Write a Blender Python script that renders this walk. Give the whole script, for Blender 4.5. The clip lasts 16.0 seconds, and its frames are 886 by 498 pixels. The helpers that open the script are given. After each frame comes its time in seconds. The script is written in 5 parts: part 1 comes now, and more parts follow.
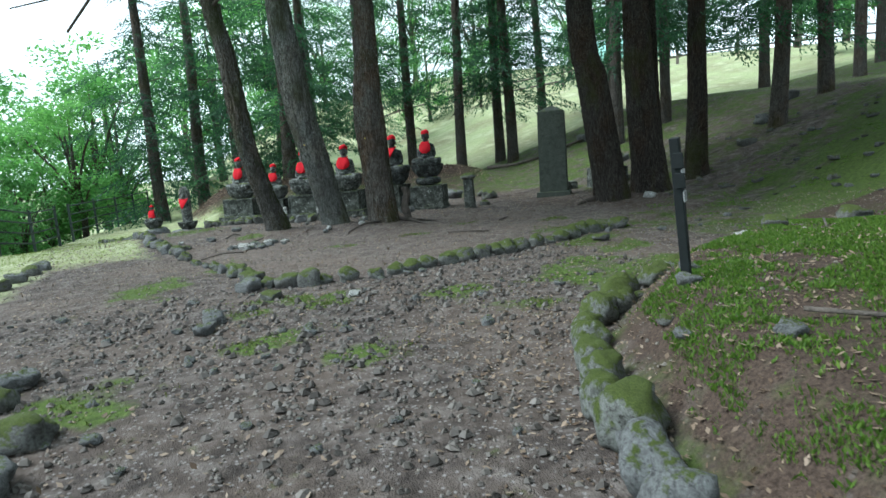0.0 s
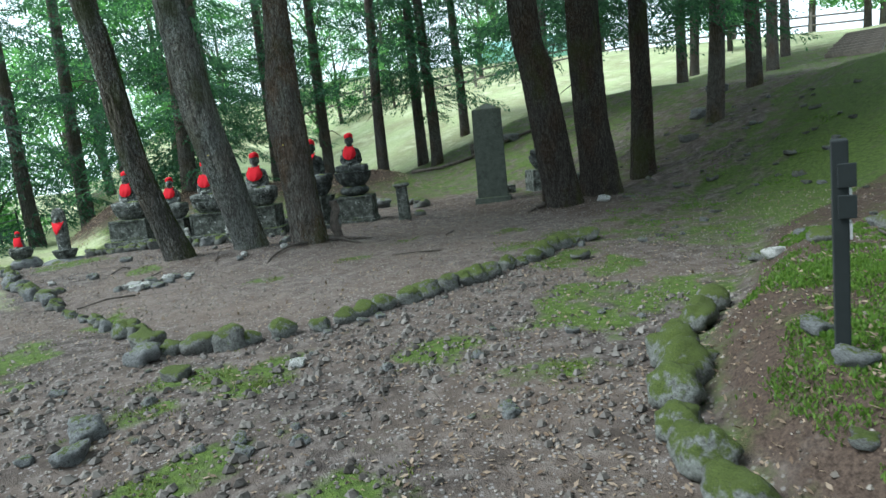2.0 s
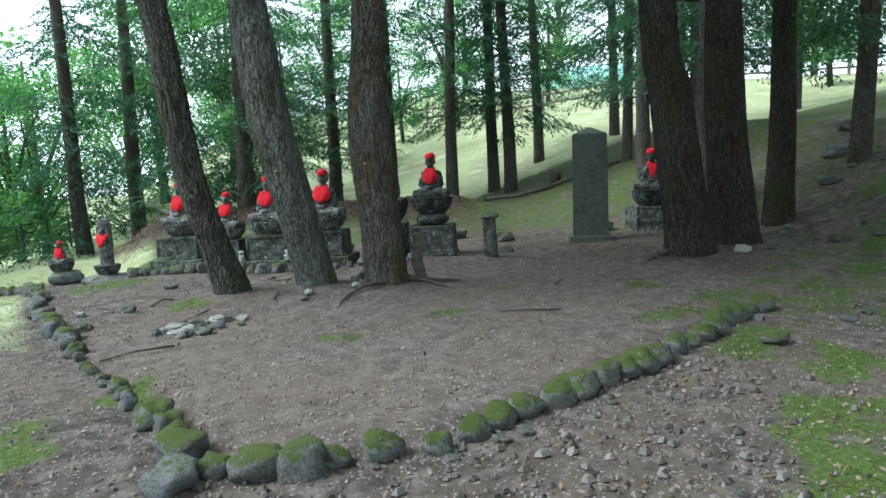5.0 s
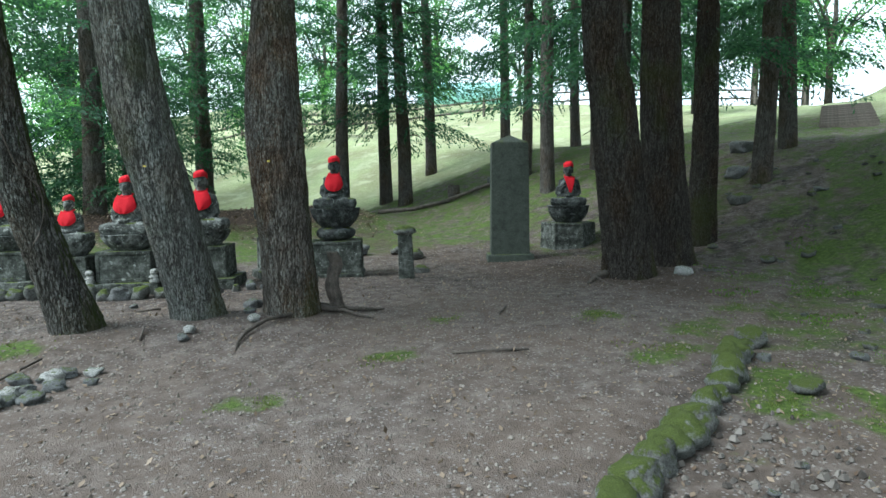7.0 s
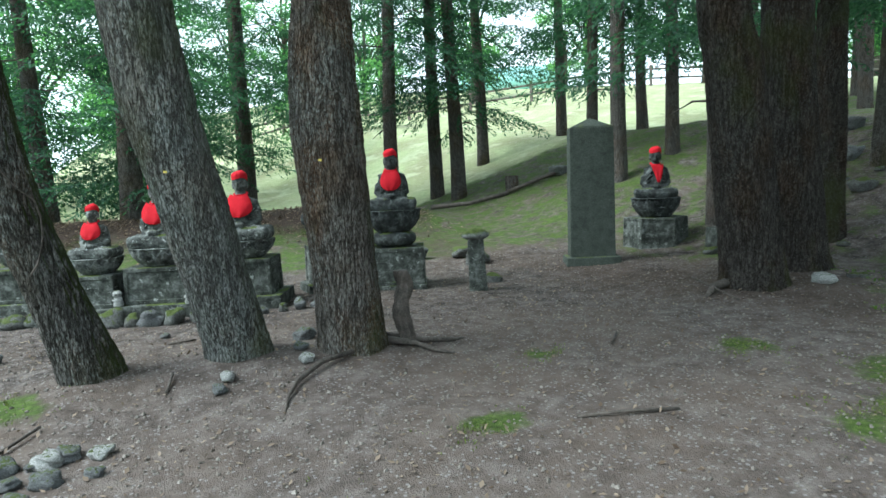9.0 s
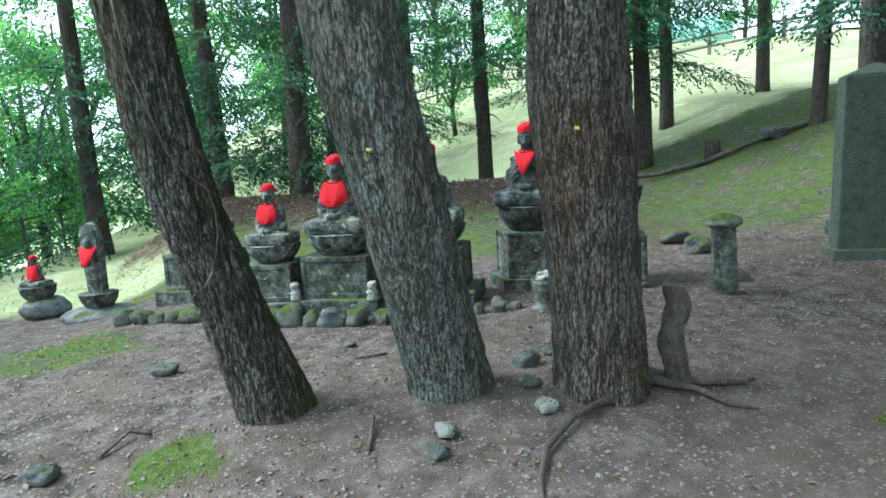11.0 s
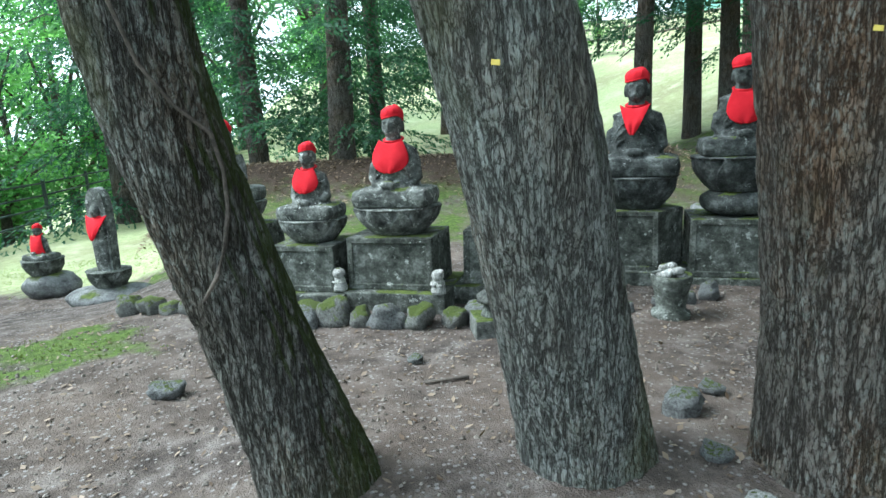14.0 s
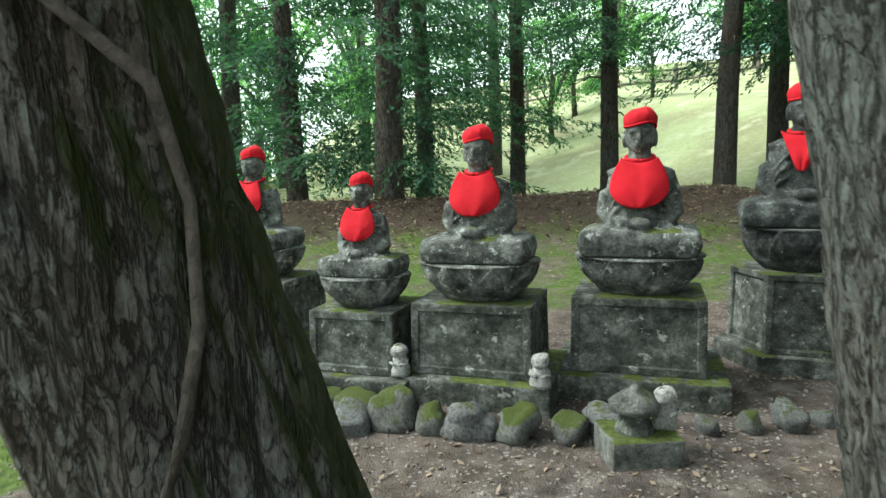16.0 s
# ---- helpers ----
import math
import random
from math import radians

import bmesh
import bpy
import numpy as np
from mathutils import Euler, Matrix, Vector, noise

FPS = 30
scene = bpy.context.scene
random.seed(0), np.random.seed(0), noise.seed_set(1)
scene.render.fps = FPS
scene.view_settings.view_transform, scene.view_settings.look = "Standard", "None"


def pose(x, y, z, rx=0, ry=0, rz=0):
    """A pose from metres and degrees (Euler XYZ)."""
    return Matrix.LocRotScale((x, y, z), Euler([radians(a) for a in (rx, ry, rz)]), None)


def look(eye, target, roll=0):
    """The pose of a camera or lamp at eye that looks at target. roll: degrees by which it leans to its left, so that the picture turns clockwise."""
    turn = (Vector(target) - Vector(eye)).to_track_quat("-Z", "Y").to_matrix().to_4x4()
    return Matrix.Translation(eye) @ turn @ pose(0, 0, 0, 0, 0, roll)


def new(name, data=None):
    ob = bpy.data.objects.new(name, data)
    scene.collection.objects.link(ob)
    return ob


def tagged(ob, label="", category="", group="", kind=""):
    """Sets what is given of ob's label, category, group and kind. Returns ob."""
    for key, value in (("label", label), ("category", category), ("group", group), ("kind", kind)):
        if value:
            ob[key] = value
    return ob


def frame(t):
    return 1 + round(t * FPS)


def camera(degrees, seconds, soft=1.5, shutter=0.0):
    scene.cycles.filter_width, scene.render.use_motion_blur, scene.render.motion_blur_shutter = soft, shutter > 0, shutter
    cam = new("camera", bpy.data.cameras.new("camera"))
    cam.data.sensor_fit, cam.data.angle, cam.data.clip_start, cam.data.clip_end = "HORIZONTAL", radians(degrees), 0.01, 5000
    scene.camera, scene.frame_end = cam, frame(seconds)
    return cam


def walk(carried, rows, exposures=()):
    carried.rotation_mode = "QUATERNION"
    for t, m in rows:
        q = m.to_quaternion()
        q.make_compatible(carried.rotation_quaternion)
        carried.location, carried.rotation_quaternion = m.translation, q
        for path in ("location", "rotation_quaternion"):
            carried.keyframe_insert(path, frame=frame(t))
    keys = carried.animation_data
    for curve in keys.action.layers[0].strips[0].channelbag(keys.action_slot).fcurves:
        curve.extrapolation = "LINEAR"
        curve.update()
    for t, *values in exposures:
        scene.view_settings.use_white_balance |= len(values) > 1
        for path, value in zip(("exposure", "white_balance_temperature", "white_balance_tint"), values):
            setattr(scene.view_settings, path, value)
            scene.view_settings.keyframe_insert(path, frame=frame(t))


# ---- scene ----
cam = camera(72.0, 16.0, 1.5, 0.15)
PATH = [
    (0, (-0.085, 0.307, 1.304), (0.647, 2.143, 0.997), -4.3),
    (0.5, (-0.044, 0.815, 1.415), (0.722, 2.639, 1.122), -7.9),
    (1, (0.083, 1.142, 1.436), (0.944, 2.923, 1.143), -7.3),
    (1.5, (0.118, 1.457, 1.447), (1.091, 3.174, 1.124), -5.4),
    (2, (0.125, 1.932, 1.418), (1.115, 3.638, 1.089), -5.9),
    (2.5, (0.187, 2.412, 1.376), (1.115, 4.165, 1.116), -6.2),
    (3, (0.225, 2.857, 1.372), (1.082, 4.646, 1.118), -5.5),
    (3.2, (0.222, 3.026, 1.366), (1.072, 4.82, 1.118), -4.4),
    (5.3, (0.378, 4.186, 1.546), (1.274, 5.956, 1.299), -2.1),
    (5.5, (0.402, 4.408, 1.556), (1.376, 6.131, 1.271), -1.6),
    (6, (0.409, 4.721, 1.533), (1.504, 6.37, 1.247), -2.1),
    (6.5, (0.457, 5.085, 1.523), (1.6, 6.705, 1.264), -1.5),
    (7, (0.499, 5.505, 1.45), (1.739, 7.06, 1.236), -0.9),
    (7.5, (0.495, 5.857, 1.515), (1.769, 7.381, 1.283), -1.9),
    (8, (0.611, 6.11, 1.499), (1.894, 7.632, 1.304), -2.7),
    (8.2, (0.689, 6.207, 1.5), (1.958, 7.739, 1.297), -2.6),
    (10.3, (1.21, 8.049, 1.643), (2.047, 9.84, 1.344), -3.6),
    (10.5, (1.182, 8.179, 1.638), (1.988, 9.985, 1.336), -3.7),
    (11, (1.048, 8.462, 1.636), (1.762, 10.3, 1.306), -3.6),
    (11.5, (0.868, 8.621, 1.607), (1.435, 10.511, 1.276), -2.4),
    (12, (0.986, 8.788, 1.531), (1.344, 10.732, 1.226), -4.0),
    (12.5, (1.013, 8.998, 1.498), (1.37, 10.938, 1.169), -3.6),
    (13, (0.929, 9.324, 1.527), (1.592, 11.177, 1.169), -3.2),
    (13.5, (1.101, 9.601, 1.513), (1.798, 11.432, 1.111), -3.9),
    (14, (1.156, 9.881, 1.496), (1.759, 11.743, 1.082), -2.8),
    (14.5, (0.975, 10.146, 1.436), (1.647, 11.997, 1.087), -2.1),
    (15, (1.04, 10.525, 1.419), (1.625, 12.409, 1.094), -2.3),
    (15.5, (1.16, 10.897, 1.384), (1.65, 12.815, 1.104), -1.7),
    (16, (1.193, 11.251, 1.404), (1.705, 13.165, 1.131), -1.9),
]
walk(cam, [(t, look(eye, target, roll)) for t, eye, target, roll in PATH], [(0, 0.08, 5600, 2), (1, 0.18, 5600, 2), (3, 0.23, 5600, 2), (8, 0.38, 5600, 2), (11, 0.68, 5400, -2), (13, 0.58, 5500, -2), (14.5, 0.98, 5500, 2), (15.2, 0.98, 5600, 2), (15.6, 0.78, 5800, 0), (16, 0.58, 6200, 0)])

# ---- world and light ----
world = bpy.data.worlds.new("overcast_sky")
scene.world = world
world.use_nodes = True
wn, wl = world.node_tree.nodes, world.node_tree.links
sky = wn.new("ShaderNodeTexSky")
sky.sky_type, sky.sun_disc = "NISHITA", False
sky.sun_elevation, sky.sun_rotation = radians(51), radians(-70)
sky.dust_density, sky.air_density = 4.0, 1.0
cloud = wn.new("ShaderNodeMix")
cloud.data_type = "RGBA"
cloud.inputs["Factor"].default_value = 0.85
wl.new(sky.outputs["Color"], cloud.inputs["A"])
cloud.inputs["B"].default_value = (30.0, 32.0, 33.0, 1)
wl.new(cloud.outputs["Result"], wn["Background"].inputs["Color"])
wn["Background"].inputs["Strength"].default_value = 0.06
sun = new("sun", bpy.data.lights.new("sun", "SUN"))
sun.data.energy, sun.data.angle, sun.data.color = 5.0, radians(28), (1.0, 0.97, 0.92)
sun.matrix_world = look((0, 0, 30), (17.0, -6.0, 8.0))


# ---- materials ----
def shader(name):
    m = bpy.data.materials.new(name)
    m.use_nodes = True
    nt = m.node_tree
    return m, nt, nt.nodes["Principled BSDF"]


def node(nt, kind, **values):
    n = nt.nodes.new(kind)
    for key, value in values.items():
        n.inputs[key].default_value = value
    return n


def ramp(nt, source, stops):
    n = nt.nodes.new("ShaderNodeValToRGB")
    els = n.color_ramp.elements
    while len(els) < len(stops):
        els.new(0.5)
    for e, (p, c) in zip(els, stops):
        e.position = p
        e.color = (*c, 1) if len(c) == 3 else c
    nt.links.new(source, n.inputs["Fac"])
    return n.outputs["Color"]


def grey(v):
    return (v, v, v)


def coords(nt, scale=(1, 1, 1), which="Object"):
    tc = nt.nodes.new("ShaderNodeTexCoord")
    mp = nt.nodes.new("ShaderNodeMapping")
    mp.inputs["Scale"].default_value = scale
    nt.links.new(tc.outputs[which], mp.inputs["Vector"])
    return mp.outputs["Vector"]


def noise_of(nt, vec, scale, detail=6, rough=0.6):
    n = node(nt, "ShaderNodeTexNoise", Scale=scale, Detail=detail, Roughness=rough)
    nt.links.new(vec, n.inputs["Vector"])
    return n.outputs["Fac"]


def blend(nt, fac, a, b, kind="MIX"):
    n = nt.nodes.new("ShaderNodeMix")
    n.data_type, n.blend_type = "RGBA", kind
    for socket, v in (("Factor", fac), ("A", a), ("B", b)):
        if isinstance(v, bpy.types.NodeSocket):
            nt.links.new(v, n.inputs[socket])
        else:
            n.inputs[socket].default_value = v if not isinstance(v, tuple) else (*v, 1)
    return n.outputs["Result"]


def maths(nt, op, a, b=0.0):
    n = nt.nodes.new("ShaderNodeMath")
    n.operation = op
    for i, v in enumerate((a, b)):
        if isinstance(v, bpy.types.NodeSocket):
            nt.links.new(v, n.inputs[i])
        else:
            n.inputs[i].default_value = v
    return n.outputs["Value"]


def bump(nt, bsdf, height, strength=0.5, distance=0.02):
    n = node(nt, "ShaderNodeBump", Strength=strength, Distance=distance)
    nt.links.new(height, n.inputs["Height"])
    nt.links.new(n.outputs["Normal"], bsdf.inputs["Normal"])


def stone_material(name, dark, mid, pale, lichen=0.5, moss=0.3, where="Object"):
    """Weathered stone with pale lichen blots and green moss on what faces up."""
    m, nt, b = shader(name)
    vec = coords(nt, which=where)
    info = nt.nodes.new("ShaderNodeObjectInfo")
    shift = node(nt, "ShaderNodeVectorMath")
    shift.operation = "ADD"
    nt.links.new(vec, shift.inputs[0])
    rnd = node(nt, "ShaderNodeVectorMath")
    rnd.operation = "SCALE"
    rnd.inputs["Scale"].default_value = 7.0
    nt.links.new(info.outputs["Random"], rnd.inputs[0])
    nt.links.new(rnd.outputs[0], shift.inputs[1])
    v = shift.outputs[0]
    base = ramp(nt, noise_of(nt, v, 8.0, 10, 0.72), [(0.36, dark), (0.5, mid), (0.66, tuple(0.6 * p + 0.4 * q for p, q in zip(mid, pale)))])
    base = blend(nt, 0.5, base, ramp(nt, noise_of(nt, v, 60.0, 4, 0.7), [(0.35, grey(0.2)), (0.65, grey(0.8))]), "OVERLAY")
    blot = ramp(nt, noise_of(nt, v, 13.0, 12, 0.78), [(0.655 - 0.12 * lichen, grey(0)), (0.675 - 0.10 * lichen, grey(1))])
    base = blend(nt, maths(nt, "MULTIPLY", blot, 0.75), base, pale)
    geo = nt.nodes.new("ShaderNodeNewGeometry")
    sep = nt.nodes.new("ShaderNodeSeparateXYZ")
    nt.links.new(geo.outputs["Normal"], sep.inputs[0])
    up = ramp(nt, maths(nt, "ADD", maths(nt, "MULTIPLY", sep.outputs["Z"], 0.45), noise_of(nt, v, 3.5, 6)), [(1.02 - 0.5 * moss, grey(0)), (1.12 - 0.45 * moss, grey(1))])
    green = ramp(nt, noise_of(nt, v, 25.0, 4), [(0.3, (0.035, 0.05, 0.01)), (0.7, (0.105, 0.135, 0.03))])
    nt.links.new(blend(nt, up, base, green), b.inputs["Base Color"])
    b.inputs["Roughness"].default_value = 0.9
    b.inputs["Specular IOR Level"].default_value = 0.25
    h = maths(nt, "ADD", noise_of(nt, v, 14.0, 8, 0.7), maths(nt, "MULTIPLY", noise_of(nt, v, 90.0, 3), 0.35))
    h = maths(nt, "ADD", h, maths(nt, "MULTIPLY", maths(nt, "MULTIPLY", up, noise_of(nt, v, 45.0, 6, 0.8)), 0.9))
    bump(nt, b, h, 0.8, 0.016)
    return m


def bark_material(name, dark, mid, pale, red, lichen, depth=1.0, stretch=0.5, mossy=0.0):
    """Bark in ragged upright plates between dark fissures, with lichen specks and mossy stretches."""
    m, nt, b = shader(name)
    v3 = coords(nt, (1, 1, stretch))
    warp = node(nt, "ShaderNodeTexNoise", Scale=14.0, Detail=5, Roughness=0.7)
    nt.links.new(v3, warp.inputs["Vector"])
    shift = node(nt, "ShaderNodeVectorMath")
    shift.operation = "MULTIPLY_ADD"
    shift.inputs[1].default_value = (0.06, 0.06, 0.06)
    nt.links.new(warp.outputs["Color"], shift.inputs[0])
    nt.links.new(v3, shift.inputs[2])
    edge = node(nt, "ShaderNodeTexVoronoi", Scale=58.0)
    edge.feature = "DISTANCE_TO_EDGE"
    nt.links.new(shift.outputs[0], edge.inputs["Vector"])
    cell = node(nt, "ShaderNodeTexVoronoi", Scale=58.0)
    nt.links.new(shift.outputs[0], cell.inputs["Vector"])
    fine = noise_of(nt, v3, 90.0, 8, 0.75)
    wide = noise_of(nt, v3, 7.0, 4)
    gap = maths(nt, "ADD", edge.outputs["Distance"], maths(nt, "MULTIPLY", maths(nt, "SUBTRACT", fine, 0.5), 0.42))
    gap = maths(nt, "ADD", gap, maths(nt, "MULTIPLY", maths(nt, "SUBTRACT", wide, 0.5), 0.15))
    plate = ramp(nt, gap, [(0.0, grey(0.1)), (0.03, grey(0.6)), (0.085, grey(1))])
    cleft = noise_of(nt, coords(nt, (1, 1, 0.3 * stretch)), 26.0, 5, 0.6)
    cleft = ramp(nt, maths(nt, "ABSOLUTE", maths(nt, "SUBTRACT", cleft, 0.5)), [(0.0, grey(0.0)), (0.014, grey(0.35)), (0.045, grey(1))])
    plate = maths(nt, "MULTIPLY", plate, cleft)
    sepc = nt.nodes.new("ShaderNodeSeparateColor")
    nt.links.new(cell.outputs["Color"], sepc.inputs[0])
    tone = ramp(nt, maths(nt, "ADD", maths(nt, "MULTIPLY", fine, 0.85), maths(nt, "MULTIPLY", sepc.outputs["Red"], 0.15)), [(0.26, dark), (0.46, mid), (0.72, pale)])
    base = blend(nt, plate, tuple(depth * 1.5 * d + (1 - depth) * 0.6 * c for d, c in zip(dark, mid)), tone)
    v2 = coords(nt, (1, 1, 0.6))
    base = blend(nt, ramp(nt, noise_of(nt, v2, 2.2, 5), [(0.45, grey(0)), (0.62, grey(0.9))]), base, red, "MULTIPLY")
    spots = ramp(nt, noise_of(nt, coords(nt, (1, 1, 0.4)), 75.0, 6, 0.7), [(0.52 - 0.05 * lichen, grey(0)), (0.62, grey(0.75 * min(1, lichen)))])
    spots = maths(nt, "MULTIPLY", spots, ramp(nt, noise_of(nt, v2, 1.7, 3), [(0.38, grey(0.1)), (0.6, grey(1))]))
    base = blend(nt, maths(nt, "MULTIPLY", spots, plate), base, (0.36, 0.40, 0.37))
    side = ramp(nt, noise_of(nt, v2, 1.3, 4), [(0.54, grey(0)), (0.68, grey(0.6))])
    base = blend(nt, side, base, (0.06, 0.072, 0.02))
    if mossy:
        geo = nt.nodes.new("ShaderNodeNewGeometry")
        sep = nt.nodes.new("ShaderNodeSeparateXYZ")
        nt.links.new(geo.outputs["Normal"], sep.inputs[0])
        damp = maths(nt, "ADD", maths(nt, "MULTIPLY", sep.outputs["X"], 0.6), noise_of(nt, v2, 5.0, 7, 0.7))
        base = blend(nt, ramp(nt, damp, [(0.82, grey(0)), (1.02, grey(mossy))]), base, (0.045, 0.062, 0.013))
    nt.links.new(base, b.inputs["Base Color"])
    b.inputs["Roughness"].default_value = 0.95
    b.inputs["Specular IOR Level"].default_value = 0.12
    bump(nt, b, maths(nt, "ADD", plate, maths(nt, "MULTIPLY", fine, 0.5)), 1.0, 0.035)
    return m


def leaf_material(name, a, c, trans=0.25):
    m, nt, b = shader(name)
    geo = nt.nodes.new("ShaderNodeNewGeometry")
    info = nt.nodes.new("ShaderNodeObjectInfo")
    col = ramp(nt, geo.outputs["Random Per Island"], [(0.0, a), (1.0, c)])
    tone = ramp(nt, info.outputs["Random"], [(0.0, (0.75, 0.8, 0.8)), (1.0, (1.15, 1.1, 1.0))])
    col = blend(nt, 1.0, col, tone, "MULTIPLY")
    nt.links.new(col, b.inputs["Base Color"])
    b.inputs["Roughness"].default_value = 0.6
    b.inputs["Specular IOR Level"].default_value = 0.3
    tr = nt.nodes.new("ShaderNodeBsdfTranslucent")
    nt.links.new(blend(nt, 1.0, col, (1.2, 1.4, 0.8), "MULTIPLY"), tr.inputs["Color"])
    mix = node(nt, "ShaderNodeMixShader", Fac=trans)
    nt.links.new(b.outputs[0], mix.inputs[1])
    nt.links.new(tr.outputs[0], mix.inputs[2])
    nt.links.new(mix.outputs[0], nt.nodes["Material Output"].inputs["Surface"])
    return m


def plain_material(name, a, c, rough=0.8, scale=30.0, relief=0.3, metal=0.0, depth=0.004):
    m, nt, b = shader(name)
    v = coords(nt)
    n1 = noise_of(nt, v, scale, 6)
    n2 = noise_of(nt, v, scale * 0.15, 3)
    nt.links.new(ramp(nt, maths(nt, "ADD", maths(nt, "MULTIPLY", n1, 0.5), maths(nt, "MULTIPLY", n2, 0.5)), [(0.35, a), (0.65, c)]), b.inputs["Base Color"])
    b.inputs["Roughness"].default_value, b.inputs["Metallic"].default_value = rough, metal
    bump(nt, b, n1, relief, depth)
    return m


def cloth_material():
    m, nt, b = shader("red_cotton")
    v = coords(nt)
    info = nt.nodes.new("ShaderNodeObjectInfo")
    col = ramp(nt, noise_of(nt, v, 9.0, 5), [(0.3, (0.46, 0.006, 0.016)), (0.7, (0.6, 0.014, 0.026))])
    col = blend(nt, 1.0, col, ramp(nt, info.outputs["Random"], [(0, grey(0.85)), (1, grey(1.0))]), "MULTIPLY")
    nt.links.new(col, b.inputs["Base Color"])
    b.inputs["Roughness"].default_value = 0.85
    b.inputs["Specular IOR Level"].default_value = 0.2
    weave = node(nt, "ShaderNodeTexWave", Scale=160.0, Distortion=1.0)
    nt.links.new(v, weave.inputs["Vector"])
    bump(nt, b, maths(nt, "ADD", maths(nt, "MULTIPLY", weave.outputs["Fac"], 0.1), noise_of(nt, v, 12.0, 3)), 0.5, 0.012)
    return m


def ground_material():
    m, nt, b = shader("forest_floor")
    v = coords(nt)
    big = noise_of(nt, v, 0.7, 6, 0.6)
    mid = noise_of(nt, v, 6.0, 8, 0.65)
    fine = noise_of(nt, v, 55.0, 6, 0.7)
    at = nt.nodes.new("ShaderNodeAttribute")
    at.attribute_name = "cover"
    loose = ramp(nt, mid, [(0.34, (0.026, 0.021, 0.018)), (0.5, (0.074, 0.06, 0.052)), (0.66, (0.15, 0.13, 0.116))])
    packed = ramp(nt, mid, [(0.34, (0.072, 0.057, 0.048)), (0.5, (0.112, 0.091, 0.078)), (0.66, (0.165, 0.139, 0.122))])
    soil = blend(nt, at.outputs["Alpha"], loose, packed)
    soil = blend(nt, 0.55, soil, ramp(nt, fine, [(0.3, grey(0.3)), (0.7, grey(0.72))]), "OVERLAY")
    soil = blend(nt, ramp(nt, big, [(0.42, grey(0)), (0.65, grey(0.6))]), soil, (0.125, 0.095, 0.074))
    peb = node(nt, "ShaderNodeTexVoronoi", Scale=38.0)
    nt.links.new(v, peb.inputs["Vector"])
    grain = node(nt, "ShaderNodeTexVoronoi", Scale=110.0)
    nt.links.new(v, grain.inputs["Vector"])
    bits = ramp(nt, peb.outputs["Color"], [(0.62, grey(0)), (0.7, grey(0.8))])
    disc = ramp(nt, peb.outputs["Distance"], [(0.3, grey(1)), (0.42, grey(0))])
    soil = blend(nt, maths(nt, "MULTIPLY", bits, disc), soil, (0.23, 0.215, 0.205))
    sep = nt.nodes.new("ShaderNodeSeparateColor")
    nt.links.new(at.outputs["Color"], sep.inputs[0])

    def cover(channel, scale, soft, lift):
        k = maths(nt, "ADD", maths(nt, "MULTIPLY", sep.outputs[channel], 0.9), maths(nt, "MULTIPLY", noise_of(nt, v, scale, 9, 0.7), 0.9))
        return ramp(nt, k, [(lift, grey(0)), (lift + soft, grey(1))])

    moss = cover("Red", 2.8, 0.16, 0.72)
    grass = cover("Green", 1.7, 0.3, 0.68)
    litter = cover("Blue", 4.0, 0.3, 0.70)
    dead = ramp(nt, fine, [(0.35, (0.024, 0.016, 0.012)), (0.6, (0.085, 0.06, 0.045))])
    mossy = ramp(nt, noise_of(nt, v, 18.0, 8, 0.7), [(0.3, (0.028, 0.04, 0.01)), (0.5, (0.06, 0.092, 0.018)), (0.72, (0.115, 0.16, 0.034))])
    grassy = ramp(nt, noise_of(nt, v, 12.0, 8, 0.75), [(0.28, (0.2, 0.225, 0.115)), (0.5, (0.3, 0.34, 0.17)), (0.72, (0.43, 0.45, 0.28))])
    grassy = blend(nt, ramp(nt, noise_of(nt, v, 0.45, 7, 0.7), [(0.42, grey(0)), (0.6, grey(0.75))]), grassy, (0.17, 0.15, 0.085))
    grassy = blend(nt, ramp(nt, noise_of(nt, v, 0.9, 7, 0.7), [(0.5, grey(0)), (0.62, grey(0.7))]), grassy, (0.42, 0.45, 0.28))
    col = blend(nt, litter, blend(nt, grass, blend(nt, moss, soil, mossy), grassy), dead)
    nt.links.new(col, b.inputs["Base Color"])
    b.inputs["Roughness"].default_value = 0.95
    b.inputs["Specular IOR Level"].default_value = 0.2
    hgt = maths(nt, "ADD", maths(nt, "MULTIPLY", fine, 0.5), maths(nt, "ADD", mid, maths(nt, "MULTIPLY", grain.outputs["Distance"], -0.3)))
    bump(nt, b, hgt, 0.8, 0.03)
    return m


GROUND = ground_material()
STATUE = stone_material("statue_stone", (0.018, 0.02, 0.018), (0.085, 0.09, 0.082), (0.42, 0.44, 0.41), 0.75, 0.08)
PLINTH = stone_material("pedestal_stone", (0.015, 0.018, 0.014), (0.062, 0.067, 0.057), (0.36, 0.38, 0.35), 0.58, 0.1)
STELE = stone_material("stele_stone", (0.042, 0.05, 0.04), (0.062, 0.072, 0.058), (0.1, 0.115, 0.095), 0.1, 0.3)
ROCK = stone_material("field_stone", (0.045, 0.045, 0.045), (0.125, 0.128, 0.125), (0.28, 0.295, 0.285), 0.35, 0.25)
MOSSROCK = stone_material("mossy_stone", (0.05, 0.05, 0.045), (0.14, 0.145, 0.13), (0.3, 0.32, 0.3), 0.35, 0.78)
WETMOSS = stone_material("damp_mossy_stone", (0.025, 0.027, 0.024), (0.09, 0.093, 0.083), (0.3, 0.31, 0.29), 0.4, 0.5)
